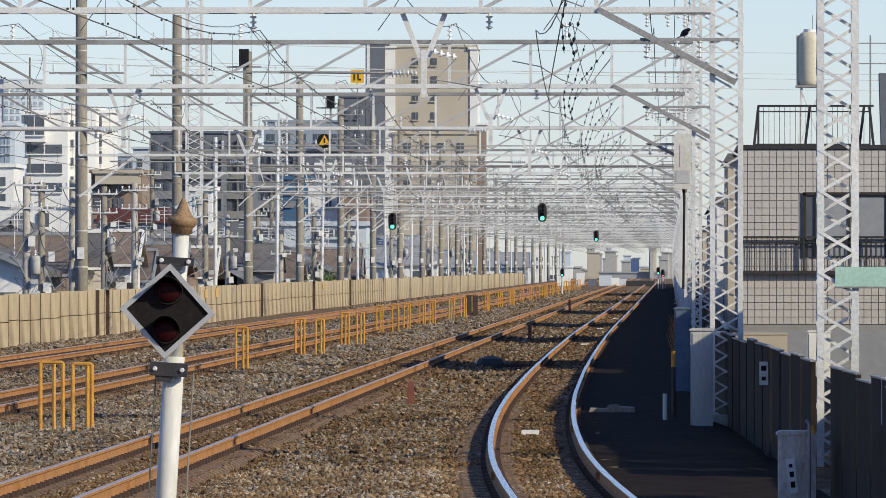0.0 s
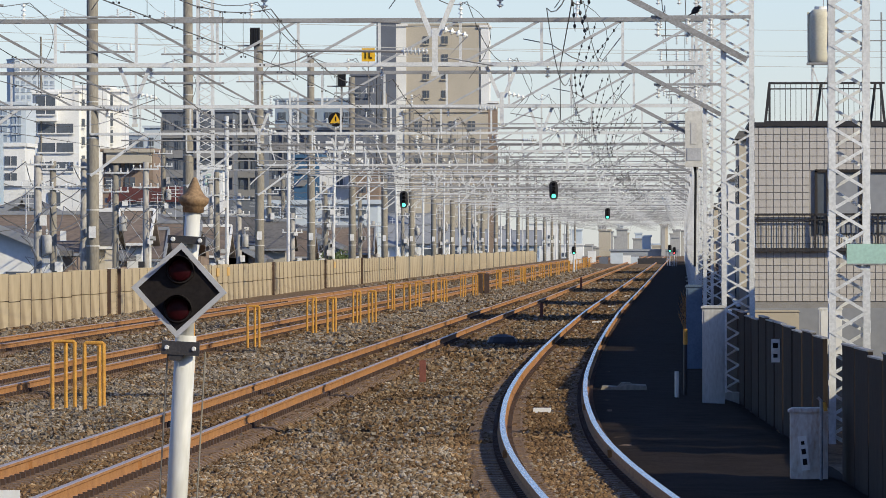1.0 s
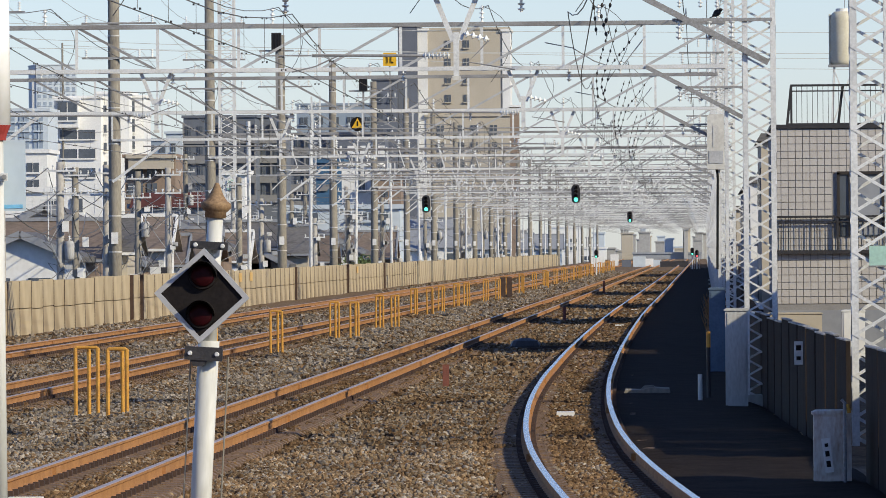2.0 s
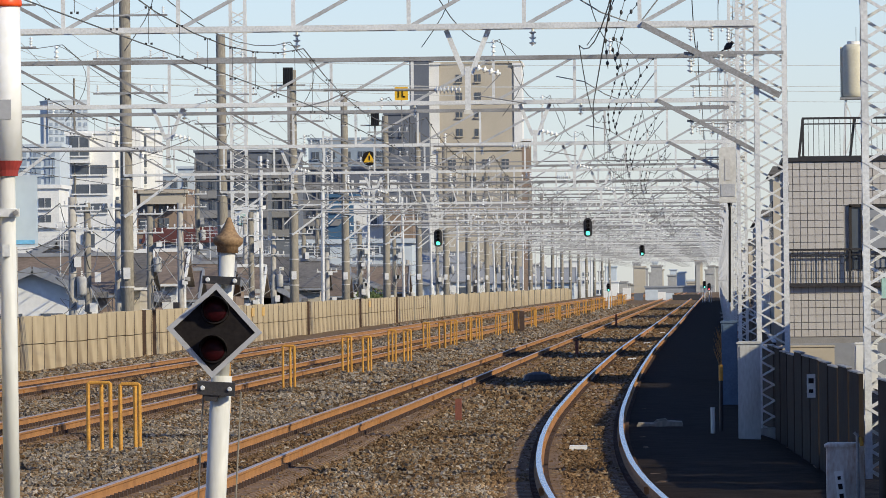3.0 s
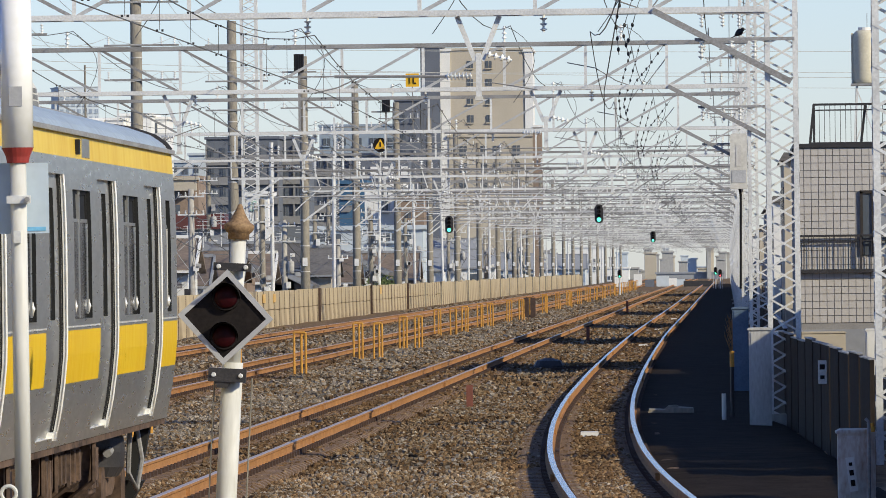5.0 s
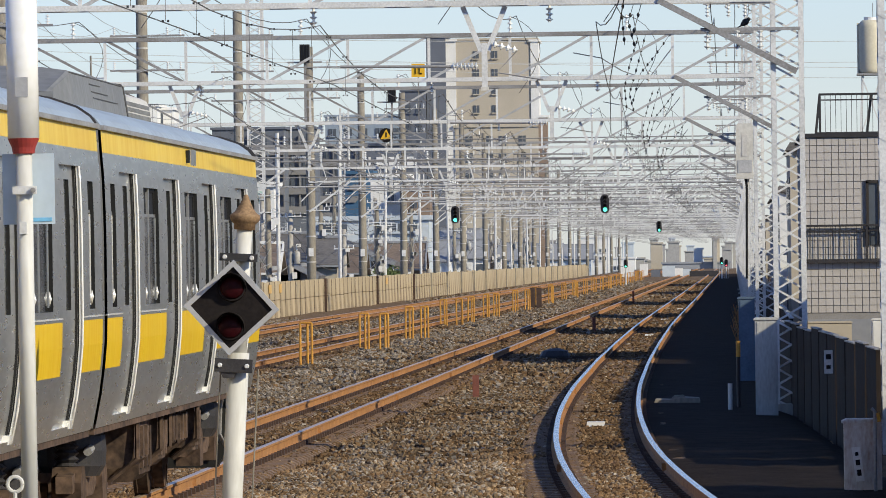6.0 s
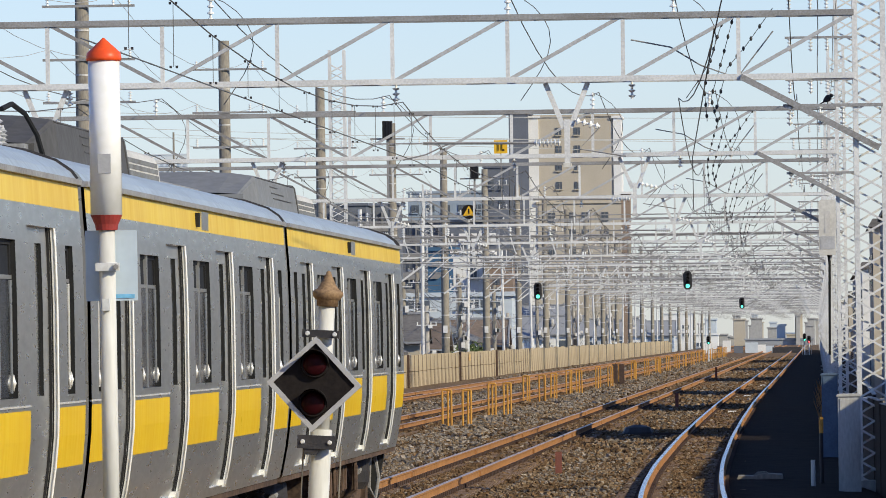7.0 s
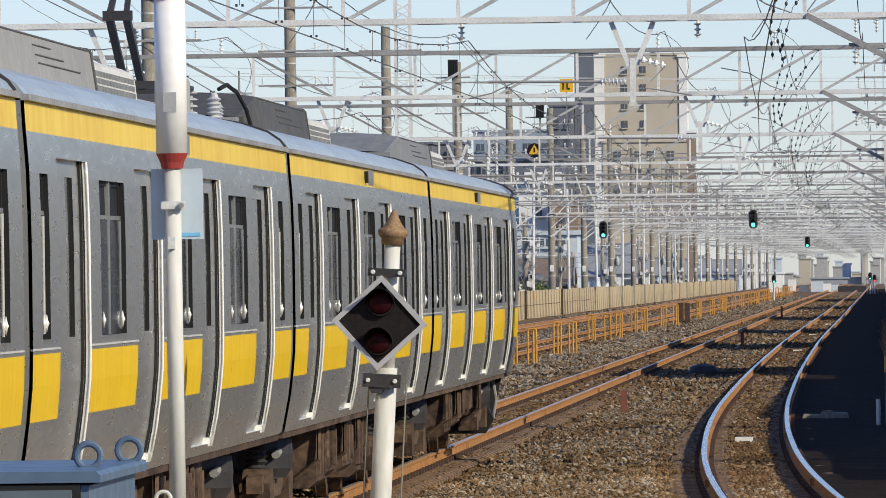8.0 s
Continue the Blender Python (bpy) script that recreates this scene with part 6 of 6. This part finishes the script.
block("white_flats", -76.026, -72.051, 1004, 21.919, 14, RENDER_W, "white flats with small square windows", storeys=sills(1008, (228, 262, 294, 327)), bays=((0.1, 0.3),), wh=1.0)
block("white_flats", -72.908, -70.538, 1010, 21.579, 12, RENDER_W, "white flats with small square windows", storeys=sills(1020, (230, 262, 292)), bays=((0.1, 0.5),), wh=1.6)
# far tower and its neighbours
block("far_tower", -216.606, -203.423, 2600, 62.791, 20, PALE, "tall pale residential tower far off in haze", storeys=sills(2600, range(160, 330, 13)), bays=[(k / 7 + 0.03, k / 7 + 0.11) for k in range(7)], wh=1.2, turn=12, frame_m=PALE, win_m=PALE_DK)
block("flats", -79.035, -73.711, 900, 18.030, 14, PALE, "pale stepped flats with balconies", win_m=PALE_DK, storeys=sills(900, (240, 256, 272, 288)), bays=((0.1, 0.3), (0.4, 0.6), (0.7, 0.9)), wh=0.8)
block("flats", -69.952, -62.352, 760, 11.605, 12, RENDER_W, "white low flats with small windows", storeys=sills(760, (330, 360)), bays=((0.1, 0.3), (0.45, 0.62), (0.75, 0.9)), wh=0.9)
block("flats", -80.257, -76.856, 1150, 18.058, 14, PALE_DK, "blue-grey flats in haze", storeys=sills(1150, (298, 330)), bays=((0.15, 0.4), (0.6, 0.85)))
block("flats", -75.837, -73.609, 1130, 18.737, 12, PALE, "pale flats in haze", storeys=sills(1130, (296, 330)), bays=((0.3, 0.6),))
# brown low building
block("shop_building", -59.306, -54.108, 820, 11.771, 12, RENDER_BR, "brown low building with a sand-coloured top band", storeys=sills(820, (340, 372)), bays=((0.06, 0.36), (0.44, 0.64)), wh=1.2)
block("shop_building", -58.815, -54.207, 818.5, 11.690, 1, RENDER_B, "sand-coloured band along a brown building", z0=10.595)
# long slab with balconies
block("slab_flats", -71.423, -61.585, 1100, 20.467, 14, SLAB, "long dark slab of flats with beige balconies", storeys=sills(1100, (268, 303, 338, 373)), bays=[(k / 6 + 0.03, k / 6 + 0.10) for k in range(6)], wh=1.3, balcony=True, frame_m=SLAB_RAIL, roof=RENDER_DK)
block("slab_flats", -62.144, -58.001, 1112, 20.633, 14, SLAB, "long dark slab of flats with beige balconies", storeys=sills(1110, (268, 303, 338, 373)), bays=((0.1, 0.3), (0.6, 0.8)), wh=1.3, balcony=True, frame_m=SLAB_RAIL, roof=RENDER_DK)
block("slab_flats", -60.496, -54.018, 1150, 18.706, 14, RENDER_DK, "dark blue-grey flats with beige balconies", storeys=sills(1150, (290, 322, 355, 385)), bays=[(k / 4 + 0.04, k / 4 + 0.14) for k in range(4)], wh=1.3, balcony=True, frame_m=SLAB_RAIL)
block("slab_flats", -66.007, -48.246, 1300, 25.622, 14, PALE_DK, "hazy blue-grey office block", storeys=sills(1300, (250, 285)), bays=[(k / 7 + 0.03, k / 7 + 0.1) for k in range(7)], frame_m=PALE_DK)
block("lettered_building", -46.972, -39.789, 1000, 16.551, 12, RENDER_DK, "dark building with illegible white lettering bars")
for k, (a, b2) in enumerate(((528, 538), (542, 546), (556, 572), (578, 588), (592, 606), (610, 622))):
    xx0, xx1 = -46.41 + (a - 528) * 0.0704, -46.41 + (b2 - 528) * 0.0704
    single("letter_bar", Geo().box(xx0, xx1, 999.8, 999.95, 13.734, 15.143), RENDER_W, "white bar on a dark wall", "lettering", "lettering bars")
block("striped_building", -36.769, -34.361, 760, 10.427, 10, STRIPE, "blue building with pale stripes")
for za, zb in ((336, 346), (356, 368)):
    single("wall_stripe", Geo().prism(((-36.662, 2.185 - (zb - 472) * 0.05352), (-35.806, 2.185 - (zb - 472) * 0.05352), (-35.163, 2.185 - (za - 472) * 0.05352), (-36.020, 2.185 - (za - 472) * 0.05352)), "y", 759.8, 759.95), SLAB_RAIL, "pale slanted wall stripe", "stripe", "wall stripes")
block("white_shed", -31.648, -28.641, 700, 9.481, 14, RENDER_W, "white windowless shed with a small recess", storeys=sills(700, (366,)), bays=((0.5, 0.68),), wh=1.6, frame_m=RENDER_W)
block("brick_block", -28.329, -26.094, 690, 8.308, 10, RENDER_BR, "red-brown block beside a white shed", storeys=sills(690, (380, 395)), bays=((0.3, 0.5),), wh=0.5)
block("billboard_house", -33.639, -32.062, 560, 7.470, 6, RENDER_W, "white hut with a green and red poster")
single("poster", Geo().box(-33.324, -32.614, 559.9, 559.97, 6.444, 7.154), MINT, "green poster with a red patch on a white wall", "poster")
single("poster_patch", Geo().box(-33.048, -32.654, 559.84, 559.89, 6.523, 6.996), RENDER_BR, "red-brown patch of a poster", "poster")
block("flat_roof_hall", -32.615, -23.534, 620, 5.329, 14, PALE, "pale flat-roofed hall with dark windows", storeys=sills(620, (420,)), bays=((0.05, 0.3), (0.55, 0.9)), wh=0.6)
block("long_roof_hall", -44.200, -39.073, 520, 6.067, 16, RENDER_W, "long white-roofed hall with dark windows", storeys=sills(520, (402,)), bays=((0.3, 0.46), (0.6, 0.75)), wh=0.9)
block("red_roof_hall", -42.972, -37.479, 600, 5.396, 16, RENDER_G, "grey hall under a dark red sheet roof")
single("sheet_roof", Geo().prism(((-43.056, 5.439), (-37.394, 5.439), (-37.648, 6.579), (-42.718, 6.579)), "y", 599.5, 614), ROOF_RED, "dark red sheet roof of a low hall", "roof")
# beige tower with its dark side
block("tower_block", -43.574, -30.370, 1250, 36.340, 16, RENDER_B, "tall beige tower block with paired small windows", storeys=sills(1250, (116, 148, 179, 212, 246, 280, 314)), bays=((0.25, 0.32), (0.47, 0.54)), wh=1.15)
block("tower_block", -44.525, -42.938, 1249.8, 36.218, 12, RENDER_W, "white edge pier of the tower block")
block("tower_block", -31.300, -30.066, 1249.8, 36.042, 12, RENDER_W, "white edge pier of the tower block")
block("tower_block", -47.498, -44.491, 1248, 36.858, 16, RENDER_DK, "dark blue-grey side of the tower block")
block("tower_block", -51.426, -47.580, 1247, 28.479, 14, RENDER_DK, "dark lower wing of the tower block", storeys=sills(1270, (215, 245, 275)), bays=((0.2, 0.4), (0.6, 0.8)))
block("tower_block", -43.225, -29.428, 1249.6, 22.793, 10, RENDER_B, "lower beige part of the tower block", storeys=sills(1240, (270, 300, 330)), bays=((0.12, 0.2), (0.35, 0.43), (0.5, 0.58), (0.72, 0.8)), wh=1.6)
block("chimney_stack", -28.986, -27.634, 1200, 23.312, 4, RENDER_BR, "dark brown square stack with a pale cap", roof=RENDER_W)
# far, hazy rows at the end of the line
rnd = random.Random(11)
for k in range(44):
    x = 840 + k * 8.2 + rnd.uniform(-6, 6)
    d = rnd.uniform(1650, 2300)
    w = rnd.uniform(6, 20)
    top = rnd.uniform(438, 482)
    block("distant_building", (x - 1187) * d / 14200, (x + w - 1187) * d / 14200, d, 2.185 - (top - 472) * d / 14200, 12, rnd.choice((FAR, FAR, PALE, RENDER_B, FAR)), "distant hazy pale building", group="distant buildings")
block("cream_building", -31.414, -25.293, 1640, 6.343, 12, RENDER_W, "cream building near the end of the line", storeys=sills(1640, (462, 476)), bays=((0.5, 0.56), (0.65, 0.71), (0.8, 0.86)), wh=0.7)
block("station_hut", -24.604, -20.026, 1625, 1.956, 10, RENDER_W, "white low hut with a dark opening", storeys=sills(1625, (494,)), bays=((0.05, 0.7),), wh=0.8)
block("station_block", -14.846, -0.818, 1660, 0.782, 12, RENDER_G, "grey low station block at the end of the tracks")
# invented low block fills the dark spot at the tracks' far end
single("end_wall", Geo().box(-5.480, -2.012, 985, 990, DECK - 0.3, 0.451), DARK, "dark low block added for the dark opening at the far bend", "wall")
for xa, xb, za, m in ((1060, 1082, 488, PALE), (1082, 1096, 492, RENDER_W), (1020, 1034, 484, RENDER_W), (1040, 1056, 494, RENDER_DK), (986, 1010, 488, RENDER_W), (1096, 1110, 494, PALE)):
    single("lineside_hut", Geo().box((xa - 1187) * 0.0704, (xb - 1187) * 0.0704, 1000, 1003, DECK - 0.3, 2.185 - (za - 472) * 0.0704), m, "small plain hut at the far bend", "hut", "lineside huts")


def gable_house(x, y, w, d, eave, ridge, wall_m, roof_m, label, along=False):
    h = thing("house", pose(x, y, 0), label, "house", "town houses")
    part("wall", Geo().box(-w / 2, w / 2, -d / 2, d / 2, -6, eave), wall_m, h)
    o = 0.4
    if along:
        g = Geo().prism(((-d / 2 - o, eave - 0.1), (0, ridge), (d / 2 + o, eave - 0.1), (d / 2 + o, eave + 0.12), (0, ridge + 0.22), (-d / 2 - o, eave + 0.12)), "x", -w / 2 - o, w / 2 + o)
        gab = Geo().prism(((-d / 2, eave), (d / 2, eave), (0, ridge)), "x", -w / 2, w / 2)
    else:
        g = Geo().prism(((-w / 2 - o, eave - 0.1), (0, ridge), (w / 2 + o, eave - 0.1), (w / 2 + o, eave + 0.12), (0, ridge + 0.22), (-w / 2 - o, eave + 0.12)), "y", -d / 2 - o, d / 2 + o)
        gab = Geo().prism(((-w / 2, eave), (w / 2, eave), (0, ridge)), "y", -d / 2, d / 2)
    part("roof", g, roof_m, h)
    part("gable", gab, wall_m, h)
    trim = Geo()
    if along:
        trim.bar((-w / 2 - o, 0, ridge + 0.27), (w / 2 + o, 0, ridge + 0.27), 0.3, 0.16)
        for sx in (-1, 1):
            trim.bar((sx * (w / 2 + o), -d / 2 - o, eave), (sx * (w / 2 + o), 0, ridge + 0.14), 0.1, 0.3)
        trim.bar((-w / 2 - o, -d / 2 - o - 0.06, eave), (w / 2 + o, -d / 2 - o - 0.06, eave), 0.12)
    else:
        for sx in (-1, 1):
            trim.bar((sx * (w / 2 + o), -d / 2 - o - 0.04, eave), (0, -d / 2 - o - 0.04, ridge + 0.12), 0.1, 0.3)
    part("bargeboard", trim, RENDER_W if int(w * 10) % 2 else RENDER_G, h, "pale ridge, gutter and verge trim")
    ax = w * 0.2
    aerial = Geo().tube((ax, 0, ridge - 0.6), (ax, 0, ridge + 1.7), 0.025, 5)
    for q in range(4):
        aerial.bar((ax - 0.45 + 0.06 * q, 0, ridge + 1.1 + 0.18 * q), (ax + 0.45 - 0.06 * q, 0, ridge + 1.1 + 0.18 * q), 0.025)
    part("aerial", aerial, GALV, h)
    for k in range(2):
        for z in (eave - 1.9, eave - 4.7):
            win = part("window", Geo().box(-w * 0.33 + k * w * 0.4, -w * 0.33 + k * w * 0.4 + w * 0.22, -d / 2 - 0.06, -d / 2, z, z + 1.2), WINDOW, h)
            part("window_frame", Geo().box(-w * 0.33 + k * w * 0.4 - 0.06, -w * 0.33 + k * w * 0.4 + w * 0.22 + 0.06, -d / 2 - 0.1, -d / 2 - 0.06, z - 0.08, z), RENDER_W, win)
    return h


HOUSES = [(20, 330, 7, 420, 470, 0, 1), (-40, 300, 6, 430, 475, 1, 0), (100, 420, 9, 416, 470, 2, 1), (195, 360, 7, 430, 478, 1, 1), (262, 400, 8, 412, 452, 2, 0), (230, 340, 6, 452, 492, 3, 1), (330, 430, 7, 424, 470, 0, 1), (350, 380, 5, 462, 500, 1, 1),
          (410, 470, 8, 430, 470, 2, 1), (492, 440, 6.5, 432, 474, 4, 0), (560, 480, 9, 424, 464, 2, 1), (625, 520, 7, 440, 474, 0, 1), (655, 560, 6, 452, 480, 4, 0), (720, 640, 8, 440, 470, 0, 1), (775, 700, 8, 446, 474, 2, 1), (830, 780, 9, 448, 474, 0, 1),
          (890, 900, 9, 450, 474, 2, 1), (-120, 290, 8, 420, 470, 2, 1), (-200, 270, 8, 430, 480, 0, 1), (590, 640, 10, 412, 440, 1, 1), (690, 760, 10, 420, 445, 4, 1), (750, 900, 12, 420, 445, 0, 1), (800, 1000, 12, 415, 440, 2, 0)]
WALLS = (RENDER_W, RENDER_B, RENDER_BR, RENDER_G, PALE)
# low roofs close behind the parapet
NEAR_ROOFS = [(-30, 340, 7, 425, 488, 2, 1), (30, 345, 5, 396, 450, 0, 0), (-12, 318, 4, 446, 486, 0, 0), (62, 350, 5.5, 420, 476, 1, 1), (98, 370, 5, 448, 496, 2, 0), (135, 380, 5.5, 418, 470, 0, 1), (172, 390, 5, 452, 498, 4, 1), (215, 400, 6, 440, 488, 2, 1),
              (255, 410, 5, 424, 470, 2, 0), (285, 430, 5.5, 446, 492, 0, 1), (330, 450, 6, 428, 470, 3, 1), (365, 450, 5, 456, 500, 2, 0), (398, 470, 6, 436, 480, 1, 1), (440, 490, 6, 452, 494, 0, 1), (500, 530, 6, 440, 478, 0, 0), (545, 560, 7, 446, 488, 2, 1)]
HOUSES = [(x, d * 1.6, w, r, e, m, al) for x, d, w, r, e, m, al in HOUSES] + [(x + 45, d * 2.1, w * 1.1, r + 3, e - 2, (m + 2) % 5, 1 - al) for x, d, w, r, e, m, al in HOUSES if x < 700]
HOUSES = [(x, d, w, r, e, (0, 4, 4, 3, 0)[m] if x > 560 else m, al) for x, d, w, r, e, m, al in HOUSES + NEAR_ROOFS]
for x, d, w, r, e, m, al in HOUSES:
    d = max(d, (21.6 + w / 2) * 14200 / (1187 - x))
    gable_house((x - 1187) * d / 14200, d, w, 7, 2.185 - (e - 472) * d / 14200, 2.185 - (r - 472) * d / 14200, WALLS[m], RENDER_G if x > 600 else (ROOF_TILE, ROOF_BRN)[(m + al) % 2],
                ("white", "beige", "brown", "grey", "pale blue-grey")[m] + " rendered house with a " + ("grey sheet" if x > 600 else "dark tiled") + " gable roof", bool(al))

# line poles with their gear, beyond the parapet


def line_pole(x, y, top, seed):
    r = random.Random(seed)
    p = thing("utility_pole", pose(x, y, 0), "grey utility pole with crossarms, insulators and tangled cables", "pole", "utility poles")
    part("shaft", Geo().tube((0, 0, -6), (0, 0, top), 0.17, 12, 0.12), POLE_CONC if seed % 2 else CONCRETE, p, smooth=True)
    for k in range(2):
        z = top - 0.3 - k * 0.75
        part("crossarm", Geo().bar((-0.55, -0.15, z), (0.55, -0.15, z), 0.06), GALV, p)
        for xx in (-0.5, -0.22, 0.22, 0.5):
            part("insulator", insulator((xx, -0.15, z + 0.02), (xx, -0.15, z + 0.18), 0.045, 3), PORCELAIN, p)
    if seed % 3 != 1:
        z = top - r.uniform(2.4, 3.4)
        t = part("transformer", Geo().lathe((0.3, -0.1, z), (0.3, -0.1, z + 0.62), ((0, 0.13), (0.05, 0.165), (0.9, 0.165), (1, 0.12)), 14), BOX_GREY, p, smooth=True)
        part("bushing", insulator((0.3, -0.1, z + 0.62), (0.3, -0.1, z + 0.8), 0.05, 3), PORCELAIN, t)
    for k in range(6):
        z = top - r.uniform(1.0, 5)
        a = r.choice((-1, 1)) * r.uniform(0.3, 1.1)
        part("drop_cable", Geo().line([(0.1, -0.15, z), (a * 0.6, -0.3, z - r.uniform(0.3, 0.9)), (a, -0.3, z - r.uniform(0.2, 0.7)), (a * 0.5, -0.2, z - 0.9), (0, -0.15, z - 1.5)], 0.016, 4), WIRE if k % 2 else WIRE_PALE, p)
    for k in range(3):
        z = top - r.uniform(1.2, 5.5)
        part("terminal_box", Geo().box(0.08 + 0.1 * k, 0.3 + 0.1 * k, -0.34, -0.14, z, z + r.uniform(0.15, 0.4)), (WHITE_PLATE, BOX_GREY, WHITE_PLATE)[k], p)
    part("junction_box", Geo().box(-0.3, -0.05, -0.4, -0.14, top - 4.6, top - 4.1), WHITE_PLATE if seed % 2 else DARK, p)


POLES = [(45, 265, 312), (72, 300, 322), (132, 280, 318), (183, 320, 330), (237, 330, 324), (268, 470, 300), (352, 430, 350), (378, 360, 342), (402, 390, 380), (480, 520, 345), (518, 430, 415), (570, 600, 385), (640, 560, 430), (668, 520, 380),
         (712, 640, 400), (735, 600, 395), (757, 700, 405), (795, 760, 400), (820, 700, 395), (842, 820, 410), (868, 800, 400), (895, 900, 415), (-60, 250, 310), (-150, 240, 300), (610, 470, 400), (690, 470, 372), (553, 520, 360), (456, 470, 372)]
tops = []
for i, (x, d, yt) in enumerate(POLES):
    px, pz = (x - 1187) * d / 14200, 2.185 - (yt - 472) * d / 14200
    px = min(px, -20.9)
    line_pole(px, d, pz, i)
    tops.append((px, d, pz))
order = sorted(tops, key=lambda q: q[1])
for i, (a, b) in enumerate(zip(order, order[2:])):
    g = Geo()
    w = thing("street_cable", pose(0, 0, 0), "slack dark street cables between utility poles", "cable", "street cables")
    for k in range(3):
        dz = -0.2 - 0.75 * k
        part("cable", Geo().line(span_points(a[0] + 0.4 * k - 0.4, a[2] + dz, b[0] + 0.4 * k - 0.4, b[2] + dz, a[1], b[1], 0.8), 0.016, 4), WIRE, w)
# cables that cross the line high up, and lattice feeder tower behind
for y, za, zb in ((480, 17.5, 16.0), (700, 22, 19), (300, 11.8, 10.4), (1000, 28, 24.6)):
    single("crossing_cable", Geo().line(span_points(-80, za, 60, zb, y, y + 30, 1.2, 14), 0.022 * y / 480, 4), WIRE_PALE, "thin pale cable crossing high over the tracks", "cable", "crossing cables")
    for xx, zz, yy in ((-80, za, y), (60, zb, y + 30)):
        single("cable_pole", Geo().tube((xx, yy, -6), (xx, yy, zz + 0.3), 0.2, 8, 0.12), POLE_CONC, "tall plain pole that carries a crossing cable", "pole", "cable poles")
for x, d, yt in ((343, 470, -40), (500, 820, 200)):
    lt = thing("lattice_tower", pose(0, 0, 0), "slim pale lattice feeder tower behind the parapet", "tower", "lattice towers")
    lattice(lt, (x - 1187) * d / 14200, d, -6, 2.185 - (yt - 472) * d / 14200, 0.85, 0.85, 0.15, 0.9, 0.075)

# a shrub by the parapet
bush = thing("shrub", pose(-22.3, 517, 0), "dull green rounded shrub with gaps beside the parapet", "shrub")
part("trunk", Geo().tube((0, 0, -6), (0.1, 0, 0.6), 0.12, 8, 0.05), BARK, bush)
lv = Geo()
rr = random.Random(5)
for k in range(1500):
    a, b, q = rr.uniform(0, 6.28), rr.uniform(-1.2, 1.5), rr.uniform(0.55, 1.0) * (1 + 0.25 * math.sin(3 * k))
    c = Vector((1.35 * q * math.cos(a) * math.cos(b), 1.2 * q * math.sin(a) * math.cos(b), 0.75 + 0.95 * q * math.sin(b)))
    u = Vector((rr.uniform(-1, 1), rr.uniform(-1, 1), rr.uniform(-1, 1))).normalized() * 0.1
    v = u.orthogonal().normalized() * 0.06
    lv.quad(c - u, c + v, c + u, c - v)
part("crown", lv, LEAF, bush)

motions()
